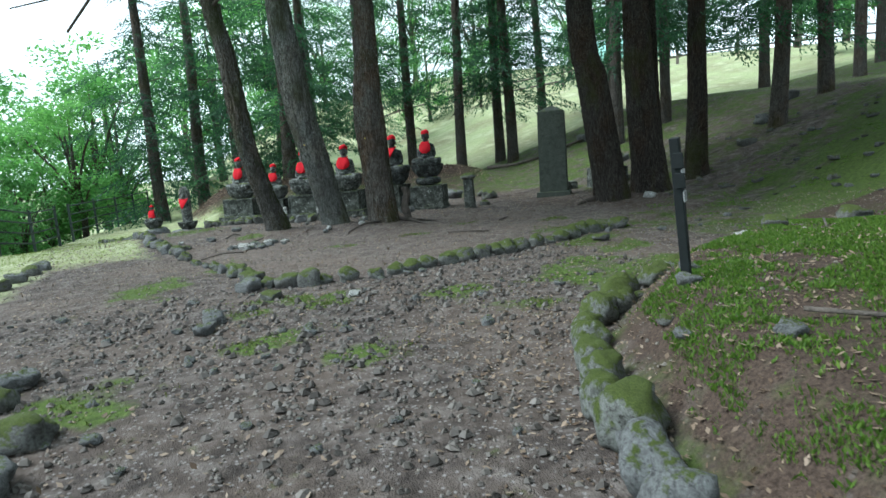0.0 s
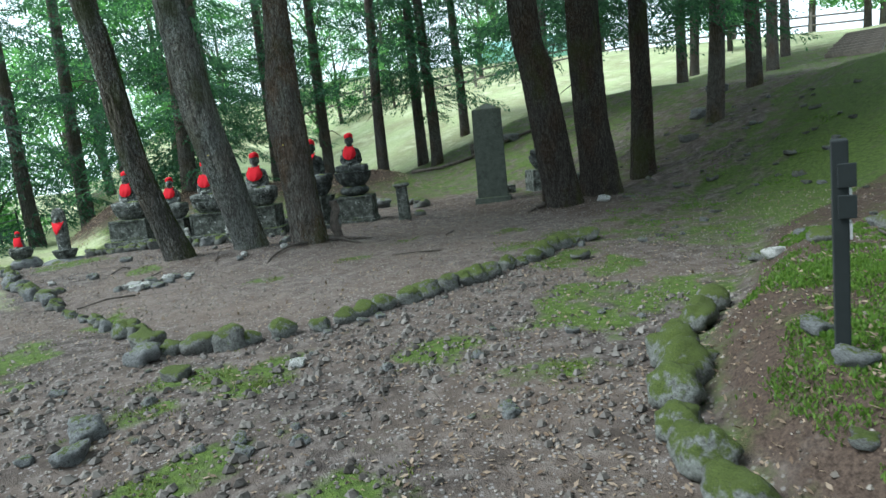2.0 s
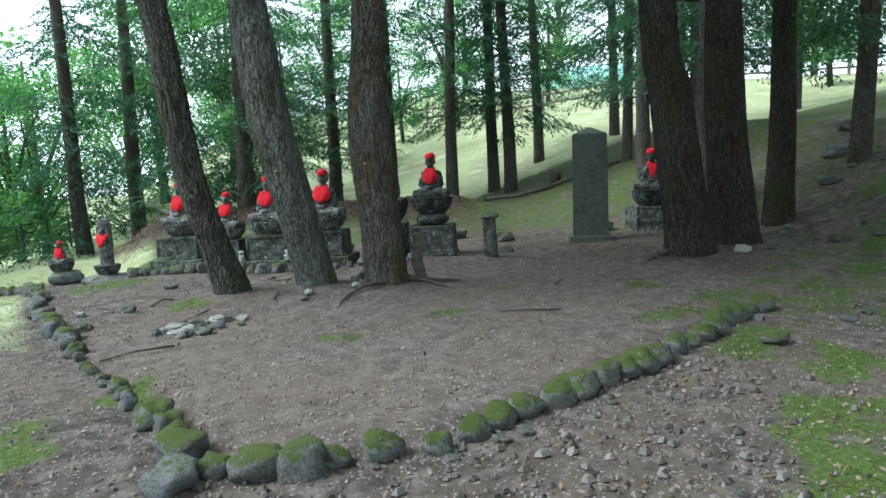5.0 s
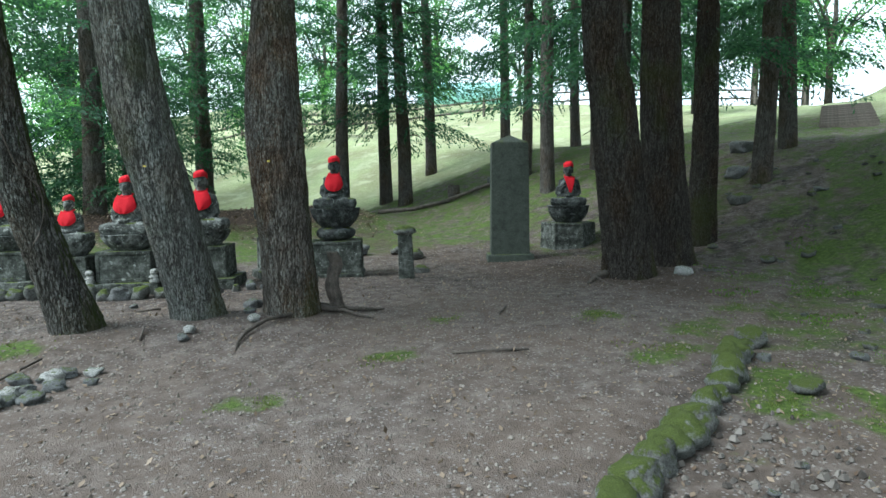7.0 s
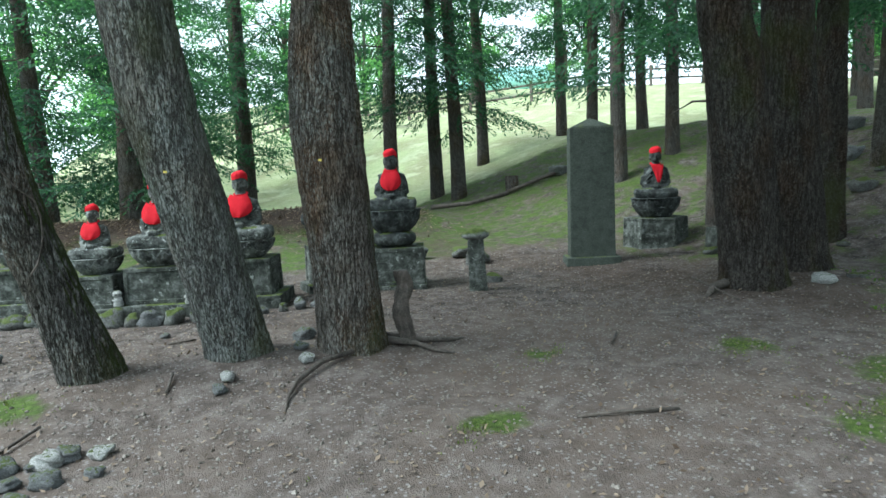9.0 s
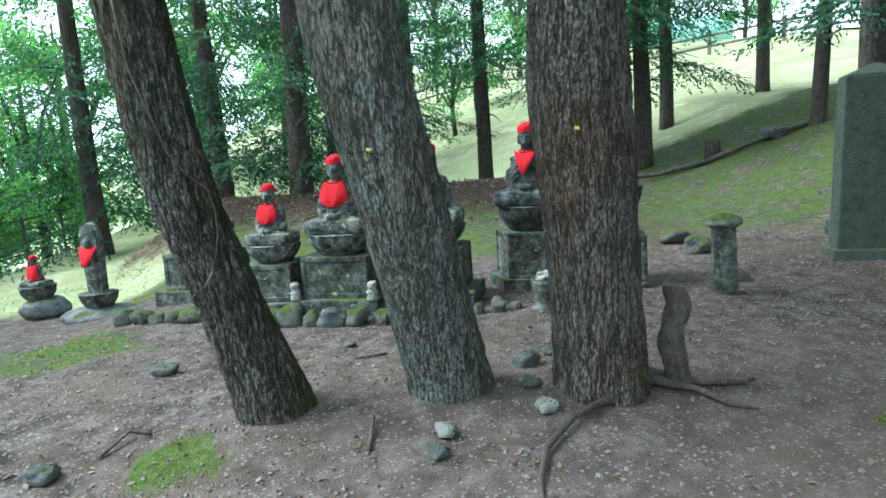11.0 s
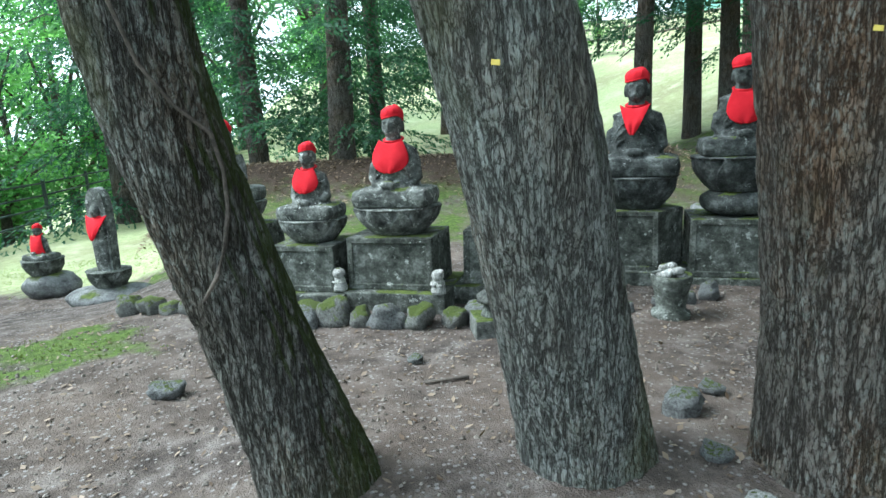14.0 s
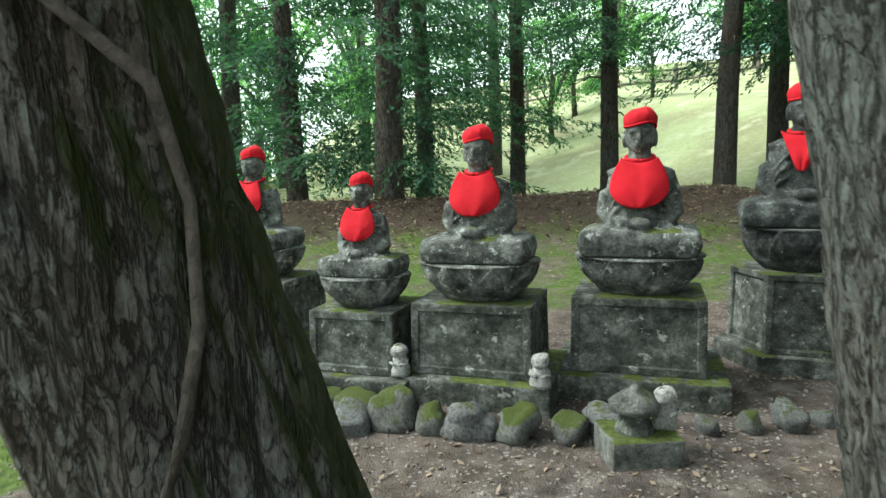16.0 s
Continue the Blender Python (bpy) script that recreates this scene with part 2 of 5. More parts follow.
HALFMOSS = stone_material("half_mossy_stone", (0.04, 0.04, 0.036), (0.11, 0.11, 0.1), (0.25, 0.265, 0.25), 0.35, 0.62)
GRAVEL = leaf_material("gravel", (0.035, 0.03, 0.027), (0.145, 0.132, 0.124), 0.0)
GRIT = leaf_material("grit", (0.075, 0.064, 0.056), (0.22, 0.2, 0.185), 0.0)
LAWN = leaf_material("lawn_blades", (0.15, 0.19, 0.07), (0.28, 0.32, 0.13), 0.3)
LIMESPOT = stone_material("pale_stone", (0.12, 0.12, 0.11), (0.3, 0.3, 0.28), (0.6, 0.6, 0.56), 0.9, 0.1)
BARK = bark_material("old_bark", (0.024, 0.022, 0.018), (0.09, 0.085, 0.075), (0.23, 0.225, 0.205), (1.0, 0.87, 0.76), 0.75, 0.9, 0.32, 0.8)
BARKRED = bark_material("reddish_bark", (0.022, 0.018, 0.014), (0.13, 0.113, 0.095), (0.24, 0.225, 0.2), (1.0, 0.72, 0.52), 0.8, 0.7, 0.36, 0.35)
BARKPALE = bark_material("lichened_bark", (0.04, 0.039, 0.035), (0.165, 0.165, 0.15), (0.32, 0.335, 0.31), (1.0, 0.9, 0.83), 1.3, 0.8, 0.34, 0.3)
BARKDARK = bark_material("dark_bark", (0.015, 0.013, 0.011), (0.062, 0.053, 0.045), (0.14, 0.125, 0.108), (1.0, 0.8, 0.65), 0.25)
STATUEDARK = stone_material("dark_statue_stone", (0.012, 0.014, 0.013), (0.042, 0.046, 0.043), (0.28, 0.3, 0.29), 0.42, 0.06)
BARKFAR = bark_material("cedar_bark", (0.035, 0.032, 0.028), (0.135, 0.122, 0.108), (0.23, 0.215, 0.195), (1.0, 0.8, 0.65), 0.3)
CONIFER = leaf_material("conifer_needles", (0.026, 0.07, 0.05), (0.07, 0.15, 0.095), 0.5)
BROADLEAF = leaf_material("broad_leaves", (0.075, 0.19, 0.065), (0.2, 0.38, 0.16), 0.55)
GRASSBLADE = leaf_material("grass_blades", (0.045, 0.1, 0.012), (0.12, 0.2, 0.03), 0.35)
MOSSTUFT = leaf_material("moss_tufts", (0.05, 0.075, 0.014), (0.12, 0.15, 0.034), 0.2)
LITTER = leaf_material("dead_leaves", (0.08, 0.05, 0.032), (0.27, 0.205, 0.155), 0.1)
TWIG = plain_material("dead_wood", (0.03, 0.025, 0.02), (0.12, 0.1, 0.082), 0.95, 60.0, 0.9, 0.0, 0.012)
RED = cloth_material()
BLACK = plain_material("black_paint", (0.004, 0.007, 0.007), (0.009, 0.013, 0.013), 0.95, 20.0, 0.15)
WHITEN = plain_material("pale_plate", (0.3, 0.3, 0.3), (0.5, 0.5, 0.5), 0.5, 20.0, 0.1)
FENCE = plain_material("dark_green_paint", (0.015, 0.03, 0.025), (0.03, 0.05, 0.042), 0.5, 20.0, 0.1)
WOOD = plain_material("weathered_wood", (0.09, 0.075, 0.06), (0.2, 0.17, 0.145), 0.9, 15.0, 0.5)
YELLOW = plain_material("yellow_tag", (0.5, 0.38, 0.05), (0.6, 0.48, 0.1), 0.6, 20.0, 0.1)
TEAL = plain_material("teal_sheet", (0.3, 0.6, 0.54), (0.38, 0.68, 0.62), 0.6, 2.0, 0.1)


# ---- mesh helpers ----
def mesh_of(name, bm, material, smooth=True):
    me = bpy.data.meshes.new(name)
    bm.to_mesh(me)
    bm.free()
    for mat in material if isinstance(material, (list, tuple)) else [material]:
        me.materials.append(mat)
    if smooth:
        me.polygons.foreach_set("use_smooth", [True] * len(me.polygons))
    return me


def part(name, bm, material, parent=None, label="", at=None, smooth=True):
    ob = new(name, mesh_of(name, bm, material, smooth))
    if parent is not None:
        ob.parent = parent
    if at is not None:
        ob.matrix_basis = at
    return tagged(ob, label)


def raw(name, verts, faces, material, smooth=False):
    me = bpy.data.meshes.new(name)
    me.from_pydata(verts, [], faces)
    me.materials.append(material)
    if smooth:
        me.polygons.foreach_set("use_smooth", [True] * len(me.polygons))
    return me


def thing(name, at, label, category, group=""):
    ob = new(name)
    ob.empty_display_size = 0.1
    ob.matrix_basis = at
    return tagged(ob, label, category, group)


def add_box(bm, size, centre=(0, 0, 0), bevel=0.0, taper=0.0, wobble=0.0, turn=None):
    r = bmesh.ops.create_cube(bm, size=1.0)
    vs = r["verts"]
    for v in vs:
        k = 1 - taper * (v.co.z + 0.5)
        v.co = Vector((v.co.x * size[0] * k, v.co.y * size[1] * k, v.co.z * size[2]))
    if bevel:
        es = list({e for v in vs for e in v.link_edges})
        g = bmesh.ops.bevel(bm, geom=es, offset=bevel, segments=2, affect="EDGES", profile=0.6)
        vs = list({v for f in g["faces"] for v in f.verts} | {v for v in vs if v.is_valid})
    for v in vs:
        co = v.co + Vector(centre)
        if wobble:
            co += noise.noise_vector(co * 6) * wobble
        v.co = turn @ co if turn else co
    return vs


def add_ball(bm, radii, centre, seg=20, rings=12, power=1.0):
    r = bmesh.ops.create_uvsphere(bm, u_segments=seg, v_segments=rings, radius=1.0)
    for v in r["verts"]:
        c = v.co
        if power != 1.0:
            c = Vector([math.copysign(abs(a) ** power, a) for a in c])
        v.co = Vector((c.x * radii[0], c.y * radii[1], c.z * radii[2])) + Vector(centre)
    return r["verts"]


def add_loft(bm, sections, seg=24, cap=True):
    """sections: centre, x radius, y radius of ellipses from below upwards."""
    rings = []
    for c, rx, ry in sections:
        rings.append([bm.verts.new((c[0] + rx * math.cos(a), c[1] + ry * math.sin(a), c[2])) for a in (2 * math.pi * i / seg for i in range(seg))])
    for lo, hi in zip(rings, rings[1:]):
        for i in range(seg):
            bm.faces.new((lo[i], lo[(i + 1) % seg], hi[(i + 1) % seg], hi[i]))
    if cap:
        bm.faces.new(rings[0][::-1])
        bm.faces.new(rings[-1])
    return rings


def add_tube(bm, pts, radii, seg=10, rough=0.0):
    pts = [Vector(p) for p in pts]
    rings = []
    for i, p in enumerate(pts):
        d = (pts[min(i + 1, len(pts) - 1)] - pts[max(i - 1, 0)]).normalized()
        side = d.cross(Vector((0.31, 0.17, 0.93)) if abs(d.z) < 0.9 else Vector((1, 0, 0))).normalized()
        up = side.cross(d)
        r = radii[i] if isinstance(radii, (list, tuple)) else radii
        ring = []
        for k in range(seg):
            a = 2 * math.pi * k / seg
            q = p + (side * math.cos(a) + up * math.sin(a)) * r
            if rough:
                q += noise.noise_vector(q * 9) * rough
            ring.append(bm.verts.new(q))
        rings.append(ring)
    for lo, hi in zip(rings, rings[1:]):
        for k in range(seg):
            bm.faces.new((lo[k], lo[(k + 1) % seg], hi[(k + 1) % seg], hi[k]))
    bm.faces.new(rings[0][::-1])
    bm.faces.new(rings[-1])


def smoothstep(a, b, x):
    k = min(1.0, max(0.0, (x - a) / (b - a)))
    return k * k * (3 - 2 * k)


# ---- lie of the land ----
BANK = [(-0.3, -8), (0.4, -1.5), (1.08, 1.2), (1.36, 2.0), (1.68, 2.7), (2.15, 3.53), (2.65, 3.98), (3.25, 4.45), (4.3, 4.85), (6.4, 6.0), (8.5, 7.8), (11, 9.0), (30, 14)]
KERB = [(5.9, 7.95), (5.3, 7.78), (4.5, 7.5), (3.7, 7.3), (2.9, 7.05), (2.2, 6.95), (1.67, 6.85), (1.2, 6.96), (0.69, 7.1), (0.43, 7.45), (0.3, 8.1), (0.15, 8.6), (-0.08, 9.4),
        (-0.34, 10.46), (-0.94, 12.9), (-1.03, 14.0), (-1.2, 14.9), (-1.4, 15.9), (-1.75, 16.9), (-2.4, 18.0)]


FEET = [(1.3, 12.13), (2.35, 11.86), (3.18, 11.43), (7.68, 10.44), (8.8, 10.45)]


def off_line(line, x, y):
    """Signed distance from a polyline; positive to the right of its run."""
    best, sign = 1e9, 1
    for (ax, ay), (bx, by) in zip(line, line[1:]):
        ux, uy = bx - ax, by - ay
        k = max(0.0, min(1.0, ((x - ax) * ux + (y - ay) * uy) / (ux * ux + uy * uy)))
        dx, dy = x - ax - k * ux, y - ay - k * uy
        d = math.hypot(dx, dy)
        if d < best:
            best, sign = d, 1 if ux * dy - uy * dx < 0 else -1
    return best * sign


def behind(x, y):
    """How far a place lies behind the row of statues."""
    return (x - 3.3) * 0.22 + (y - 14.6) * 0.975


def land(x, y):
    z = 0.0
    b = off_line(BANK, x, y) if x > -2 else -5
    if b > 0:
        z += 0.42 * smoothstep(0, 0.65, b) * (1 - 0.75 * smoothstep(4.5, 7.5, x)) + 0.09 * min(b, 14) * smoothstep(0, 2, b)
    s = behind(x, y)
    flank = smoothstep(-1.0, 1.5, x)
    z += 0.62 * math.exp(-((s - 6.3) / 1.5) ** 2) * flank * (1 - smoothstep(8.0, 10.5, x))
    z += 0.25 * smoothstep(0.5, 6, s) * flank
    z += 0.115 * max(0, s - 10.5) * smoothstep(-4, 6, x) * (1 if s < 70 else 70 / s)
    z += 0.05 * smoothstep(5, 12, x) * max(0, min(x - 5, 12))
    if x > 9.3:
        u = min(x, 16.0) - 9.3
        z += 0.3 * u * u / (u + 1) + 0.05 * min(max(0, x - 16), 30) + 0.13 * min(max(0, x - 21), 11)
    for tx, ty in FEET:
        z += 0.085 * math.exp(-((x - tx) ** 2 + (y - ty) ** 2) / 0.45)
    left = 1 - smoothstep(-4.2, -0.9, x)
    z -= 0.06 * left * smoothstep(2, 14, y) + 0.3 * (1 - smoothstep(-0.6, 1.0, x)) * smoothstep(14.6, 17.4, y)
    edge = -3.9 + 0.22 * (y - 18)
    if x < edge:
        z -= 0.55 * min(edge - x, 14)
    z += 0.028 * noise.noise(Vector((x * 0.9, y * 0.9, 0))) + 0.012 * noise.noise(Vector((x * 3.1, y * 3.1, 4)))
    return z


def inside_mound(x, y):
    k = off_line(KERB, x, y)
    return smoothstep(0.0, 0.35, k) if y < 17 and y > 6 else 0.0


def ground_z(x, y):
    return land(x, y) + 0.05 * inside_mound(x, y)


def spread(lo, hi, step, far, k=1.22):
    a = list(np.arange(lo, hi, step))
    d, p, q = step, a[0], a[-1]
    front, back = [], []
    while q < far:
        d *= k
        p, q = p - d, q + d
        front.append(p)
        back.append(q)
    return front[::-1] + a + back


GX, GY = spread(-5.0, 12.0, 0.09, 900), spread(-1.5, 22.0, 0.09, 900)
verts = [(x, y, ground_z(x, y)) for y in GY for x in GX]
nx = len(GX)
faces = [(j * nx + i, j * nx + i + 1, (j + 1) * nx + i + 1, (j + 1) * nx + i) for j in range(len(GY) - 1) for i in range(nx - 1)]
ground = new("ground", raw("ground", verts, faces, GROUND, True))
tagged(ground, "brown gravelly forest floor with moss patches and grass", "ground", kind="structure")
MOSSY = [(7.2, 8.5, 0.8, 0.4, 0), (8.5, 9.2, 0.9, 0.5, 0), (10, 9.0, 1.0, 0.5, 0), (12, 10, 1.2, 0.6, 0), (11, 7.5, 1, 0.6, 0), (9, 7.2, 0.9, 0.5, 0), (13.5, 9, 1.2, 0.6, 0), (15, 10.5, 1.3, 0.6, 0), (7, 6.8, 0.6, 0.4, 0), (5.1, 8.35, 0.45, 0.3, 0), (0.9, 6.2, 0.5, 0.25, 0), (2.2, 5.6, 0.5, 0.35, 0), (0.3, 5.0, 0.5, 0.3, 0),
         (4.2, 5.3, 0.9, 0.6, 0), (2.5, 4.7, 0.35, 0.3, 0), (4.9, 6.6, 0.7, 0.4, 0), (3.4, 5.4, 0.8, 0.5, 20), (3.9, 6.0, 0.6, 0.4, 10), (0.55, 6.4, 0.55, 0.35, 30), (0.2, 5.9, 0.5, 0.3, 0), (0.9, 5.9, 0.3, 0.2, 0), (5.6, 9.4, 0.5, 0.3, 0), (0.75, 11.8, 0.35, 0.3, 0),
         (-0.2, 14.6, 0.8, 0.7, 0), (1.9, 9.3, 0.3, 0.25, 0), (0.2, 8.9, 0.3, 0.6, 0), (-0.7, 8.0, 0.6, 0.8, 0), (2.1, 1.9, 0.4, 0.5, 0), (0.9, 4.2, 0.4, 0.3, 0), (-0.9, 4.3, 0.5, 0.5, 0), (4.9, 8.2, 0.5, 0.3, 0),
         (5.2, 7.4, 0.6, 0.5, 0), (5.9, 8.4, 0.7, 0.5, 0), (4.5, 7.1, 0.4, 0.3, 0), (3.1, 9.6, 0.35, 0.25, 0), (4.3, 10.4, 0.4, 0.2, 0)]


def cover_of(x, y):
    b = off_line(BANK, x, y) if x > -2 else -5
    s = behind(x, y)
    moss = 0.12
    if b > 0:
        moss = 0.34 + 0.1 * smoothstep(0.2, 1.0, b) * (1 - 0.35 * smoothstep(5, 9, b)) * (1 - smoothstep(6.5, 8.5, y - 0.1 * x))
        moss = max(moss, 0.33 * smoothstep(8, 11, x))
        moss += 0.1 * smoothstep(4.5, 8, x) * (1 - smoothstep(9.5, 12, y))
    if x > 4.6 and 3 < y < 12.5:
        moss = max(moss, 0.38 * smoothstep(4.6, 6.5, x) * (1 - smoothstep(10.5, 12.5, y)) * (1 - 0.6 * inside_mound(x, y)))
    if y < 7.2 and b <= 0:
        moss = max(moss, 0.2)
    moss = max(moss, 0.36 * smoothstep(7.0, 9.5, x) * (1 - smoothstep(18, 22, y)))
    for mx, my, rx, ry, turn in MOSSY:
        d = math.hypot((x - mx) / rx, (y - my) / ry) + 0.7 * noise.noise(Vector((x * 2.3, y * 2.3, mx))) + 0.3 * noise.noise(Vector((x * 7, y * 7, my)))
        moss = max(moss, 0.56 * (1 - smoothstep(0.2, 1.4, d)))
    if s > 0.9 and x > 0:
        moss = max(moss, 0.42 * smoothstep(0.9, 2, s))
    inside = inside_mound(x, y)
    if inside > 0.5 and y < 11:
        moss *= 0.8
    grass = 0.0
    k = off_line(KERB, x, y)
    if x < 0.6 and y > 8 and k < 0:
        grass = 0.75 * smoothstep(0.0, 0.5, -k) * smoothstep(10, 13.5, y) + 0.12 * smoothstep(8, 11, y)
    if x < -1.6 and y > 6:
        grass = max(grass, 0.8 * (1 - smoothstep(-3.0, -1.7, x)) * smoothstep(6.5, 9, y))
    if y > 15.3 and x < 1.0:
        grass = max(grass, 0.75 * smoothstep(17.0, 18.6, y + 0.25 * x) * (1 - smoothstep(0.0, 1.0, x)))
    grass = max(grass, 0.9 * smoothstep(7.5, 9.5, s) * smoothstep(0, 3, x))
    grass = max(grass, 0.9 * smoothstep(19, 27, x - 0.2 * y))
    if abs(x) > 40 or y > 40 or y < -20:
        grass = 0.9
    litter = 0.75 * math.exp(-((s - 6.0) / 1.6) ** 2) * smoothstep(-1.5, 0.5, x) * (1 - smoothstep(8, 10, x))
    litter = max(litter, (0.62 - 0.36 * smoothstep(6.5, 9, x)) * smoothstep(5.5, 8, x) * smoothstep(7.5, 9.5, y) * (1 - smoothstep(6, 9, s)))
    if b > 0 and y < 6:
        litter = max(litter, 0.62 * smoothstep(0.05, 0.3, b) * (1 - smoothstep(2.5, 4.5, b)))
    return moss, grass, litter


layer = ground.data.color_attributes.new("cover", "FLOAT_COLOR", "POINT")
flat = []
for x, y, z in verts:
    flat += [*cover_of(x, y), 0.85 * inside_mound(x, y) * (1 - smoothstep(11.0, 14.0, y + 0.5 * abs(x - 3.0)))]
layer.data.foreach_set("color", flat)


# ---- trees ----
def trunk_mesh(name, pts, radii, material, seg=40, step=0.12, bark=0.0, flare=0.0, wave=0.05, seed=0):
    """A tapered trunk along a line of points, with a flared foot, bulges and rough bark."""
    pts = [Vector(p) for p in pts]
    fine, rad = [], []
    for i in range(len(pts) - 1):
        n = max(2, int((pts[i + 1] - pts[i]).length / (step if pts[i].z < 4.5 else step * 4)))
        p0, p1, p2, p3 = pts[max(i - 1, 0)], pts[i], pts[i + 1], pts[min(i + 2, len(pts) - 1)]
        for k in range(n):
            t = k / n
            fine.append(0.5 * ((2 * p1) + (p2 - p0) * t + (2 * p0 - 5 * p1 + 4 * p2 - p3) * t * t + (3 * p1 - p0 - 3 * p2 + p3) * t ** 3))
            rad.append(radii[i] * (1 - t) + radii[i + 1] * t)
    fine.append(pts[-1])
    rad.append(radii[-1])
    vs, fs = [], []
    for i, p in enumerate(fine):
        h = p.z - fine[0].z
        for k in range(seg):
            a = 2 * math.pi * k / seg
            c, s = math.cos(a), math.sin(a)
            r = rad[i] * (1 + wave * noise.noise(Vector((c * 1.6 + seed, s * 1.6, h * 0.7))))
            if flare:
                r += flare * math.exp(-h / 0.22) * (0.55 + 0.45 * noise.noise(Vector((c * 2.2, s * 2.2, seed + 3))) + 0.35 * math.cos(5 * a + seed))
            if bark:
                q = Vector((c * rad[i] * 20, s * rad[i] * 20, h * 4.5 + seed))
                w = noise.noise_vector(q * 0.7) * 0.5
                r += bark * (min(abs(noise.noise(q + w)) * 3.4, 1.0) - 0.6) + bark * 0.55 * noise.noise(q * 2.6 + w)
            vs.append((p.x + c * r, p.y + s * r, p.z))
    n = len(fine)
    for i in range(n - 1):
        for k in range(seg):
            fs.append((i * seg + k, i * seg + (k + 1) % seg, (i + 1) * seg + (k + 1) % seg, (i + 1) * seg + k))
    fs.append(tuple((n - 1) * seg + k for k in range(seg)))
    return raw(name, vs, fs, material, True)


def leaf_quad(vs, fs, p, d, n, length, width):
    """A narrow leaf from p along d, folded a little."""
    side = d.cross(n)
    if side.length < 1e-4:
        side = d.cross(Vector((0.3, 0.9, 0.2)))
    side = side.normalized() * width * 0.5
    i = len(vs)
    vs += [tuple(p), tuple(p + d * length * 0.5 + side), tuple(p + d * length), tuple(p + d * length * 0.5 - side)]
    fs.append((i, i + 1, i + 2, i + 3))


def conifer_crown(name, rng, height, start, reach, whorls, material, droop=0.35, density=1.0, leaf=0.088, gap=0.045):
    """Drooping boughs round the trunk, each with fans of feathery sprays."""
    vs, fs = [], []
    for w in range(whorls):
        f = w / max(1, whorls - 1)
        z0 = start + (height - start) * f
        long = reach * (1 - 0.8 * f ** 1.3) * rng.uniform(0.6, 1.15)
        a = rng.uniform(0, 6.28)
        out = Vector((math.cos(a), math.sin(a), 0))
        steps = max(4, int(long / 0.17 * density))
        sidev = Vector((-out.y, out.x, 0))
        for k in range(1, steps + 1):
            u = k / steps
            p = Vector((0, 0, z0)) + out * long * u + Vector((0, 0, long * (0.12 * u - droop * u * u)))
            fan = long * 0.38 * (1 - 0.75 * u) + 0.12
            for sgn in (-1, 1):
                d = (out * 0.7 + sidev * sgn * rng.uniform(0.5, 1.1) + Vector((0, 0, rng.uniform(-0.55, 0.1)))).normalized()
                m = max(3, int(fan / gap))
                for j in range(m):
                    q = p + d * fan * (j + rng.random()) / m + Vector((0, 0, -0.25 * fan * (j / m) ** 2))
                    e = (d + Vector((rng.uniform(-.8, .8), rng.uniform(-.8, .8), rng.uniform(-.9, 0.25)))).normalized()
                    leaf_quad(vs, fs, q, e, Vector((rng.uniform(-1, 1), rng.uniform(-1, 1), 1.0)), leaf * rng.uniform(0.7, 1.4), leaf * rng.uniform(0.32, 0.5))
    return raw(name, vs, fs, material)


def broad_crown(name, rng, clumps, radius, material, leaves=90, leaf=0.11):
    vs, fs = [], []
    for centre, size in clumps:
        for _ in range(int(leaves * size * size)):
            d = Vector((rng.gauss(0, 1), rng.gauss(0, 1), rng.gauss(0, 1))).normalized()
            p = Vector(centre) + Vector((d.x, d.y, d.z * 0.6)) * size * radius * rng.uniform(0.35, 1.0)
            e = Vector((rng.uniform(-1, 1), rng.uniform(-1, 1), rng.uniform(-0.8, 0.3))).normalized()
            leaf_quad(vs, fs, p, e, Vector((rng.uniform(-.6, .6), rng.uniform(-.6, .6), 1)), leaf * rng.uniform(0.7, 1.4), leaf * rng.uniform(0.45, 0.75))
    return raw(name, vs, fs, material)


rng = random.Random(7)
CROWNS = [conifer_crown("crown", rng, 15, 2.0 + 0.5 * i, 2.9, 72, CONIFER, 0.3 + 0.06 * i, 1.0, 0.098) for i in range(3)]
LOWCROWNS = [conifer_crown("crown", rng, 13, 0.4 + 0.5 * i, 2.8, 84, CONIFER, 0.34, 1.0, 0.1) for i in range(2)]
HIGHCROWN = conifer_crown("crown", rng, 14, 6.0, 3.8, 84, CONIFER, 0.22, 0.75, 0.26, 0.18)
BOUGHS = []
for w in range(14):
    f = w / 13
    z0, a, r = 2.0 + 9 * f, w * 2.4, (2.2 if w > 2 else 0.9) * (1 - 0.7 * f)
    o = Vector((math.cos(a), math.sin(a), 0))
    bm = bmesh.new()
    add_tube(bm, [Vector((0, 0, z0)), o * r * 0.5 + Vector((0, 0, z0 + r * 0.04)), o * r + Vector((0, 0, z0 - r * 0.18))], [0.028 * (1 - 0.6 * f), 0.018 * (1 - 0.6 * f), 0.005], 5)
    BOUGHS.append(mesh_of("limb", bm, TWIG))
FARTRUNKS = [trunk_mesh("trunk", [(0, 0, -0.4), (0.02, 0.03, 2), (-0.03, 0.02, 6), (0.04, 0, 15)], [0.2, 0.165, 0.13, 0.03], BARKFAR, 20, 0.25, 0.004, 0.09, 0.08, i * 5.0) for i in range(3)]


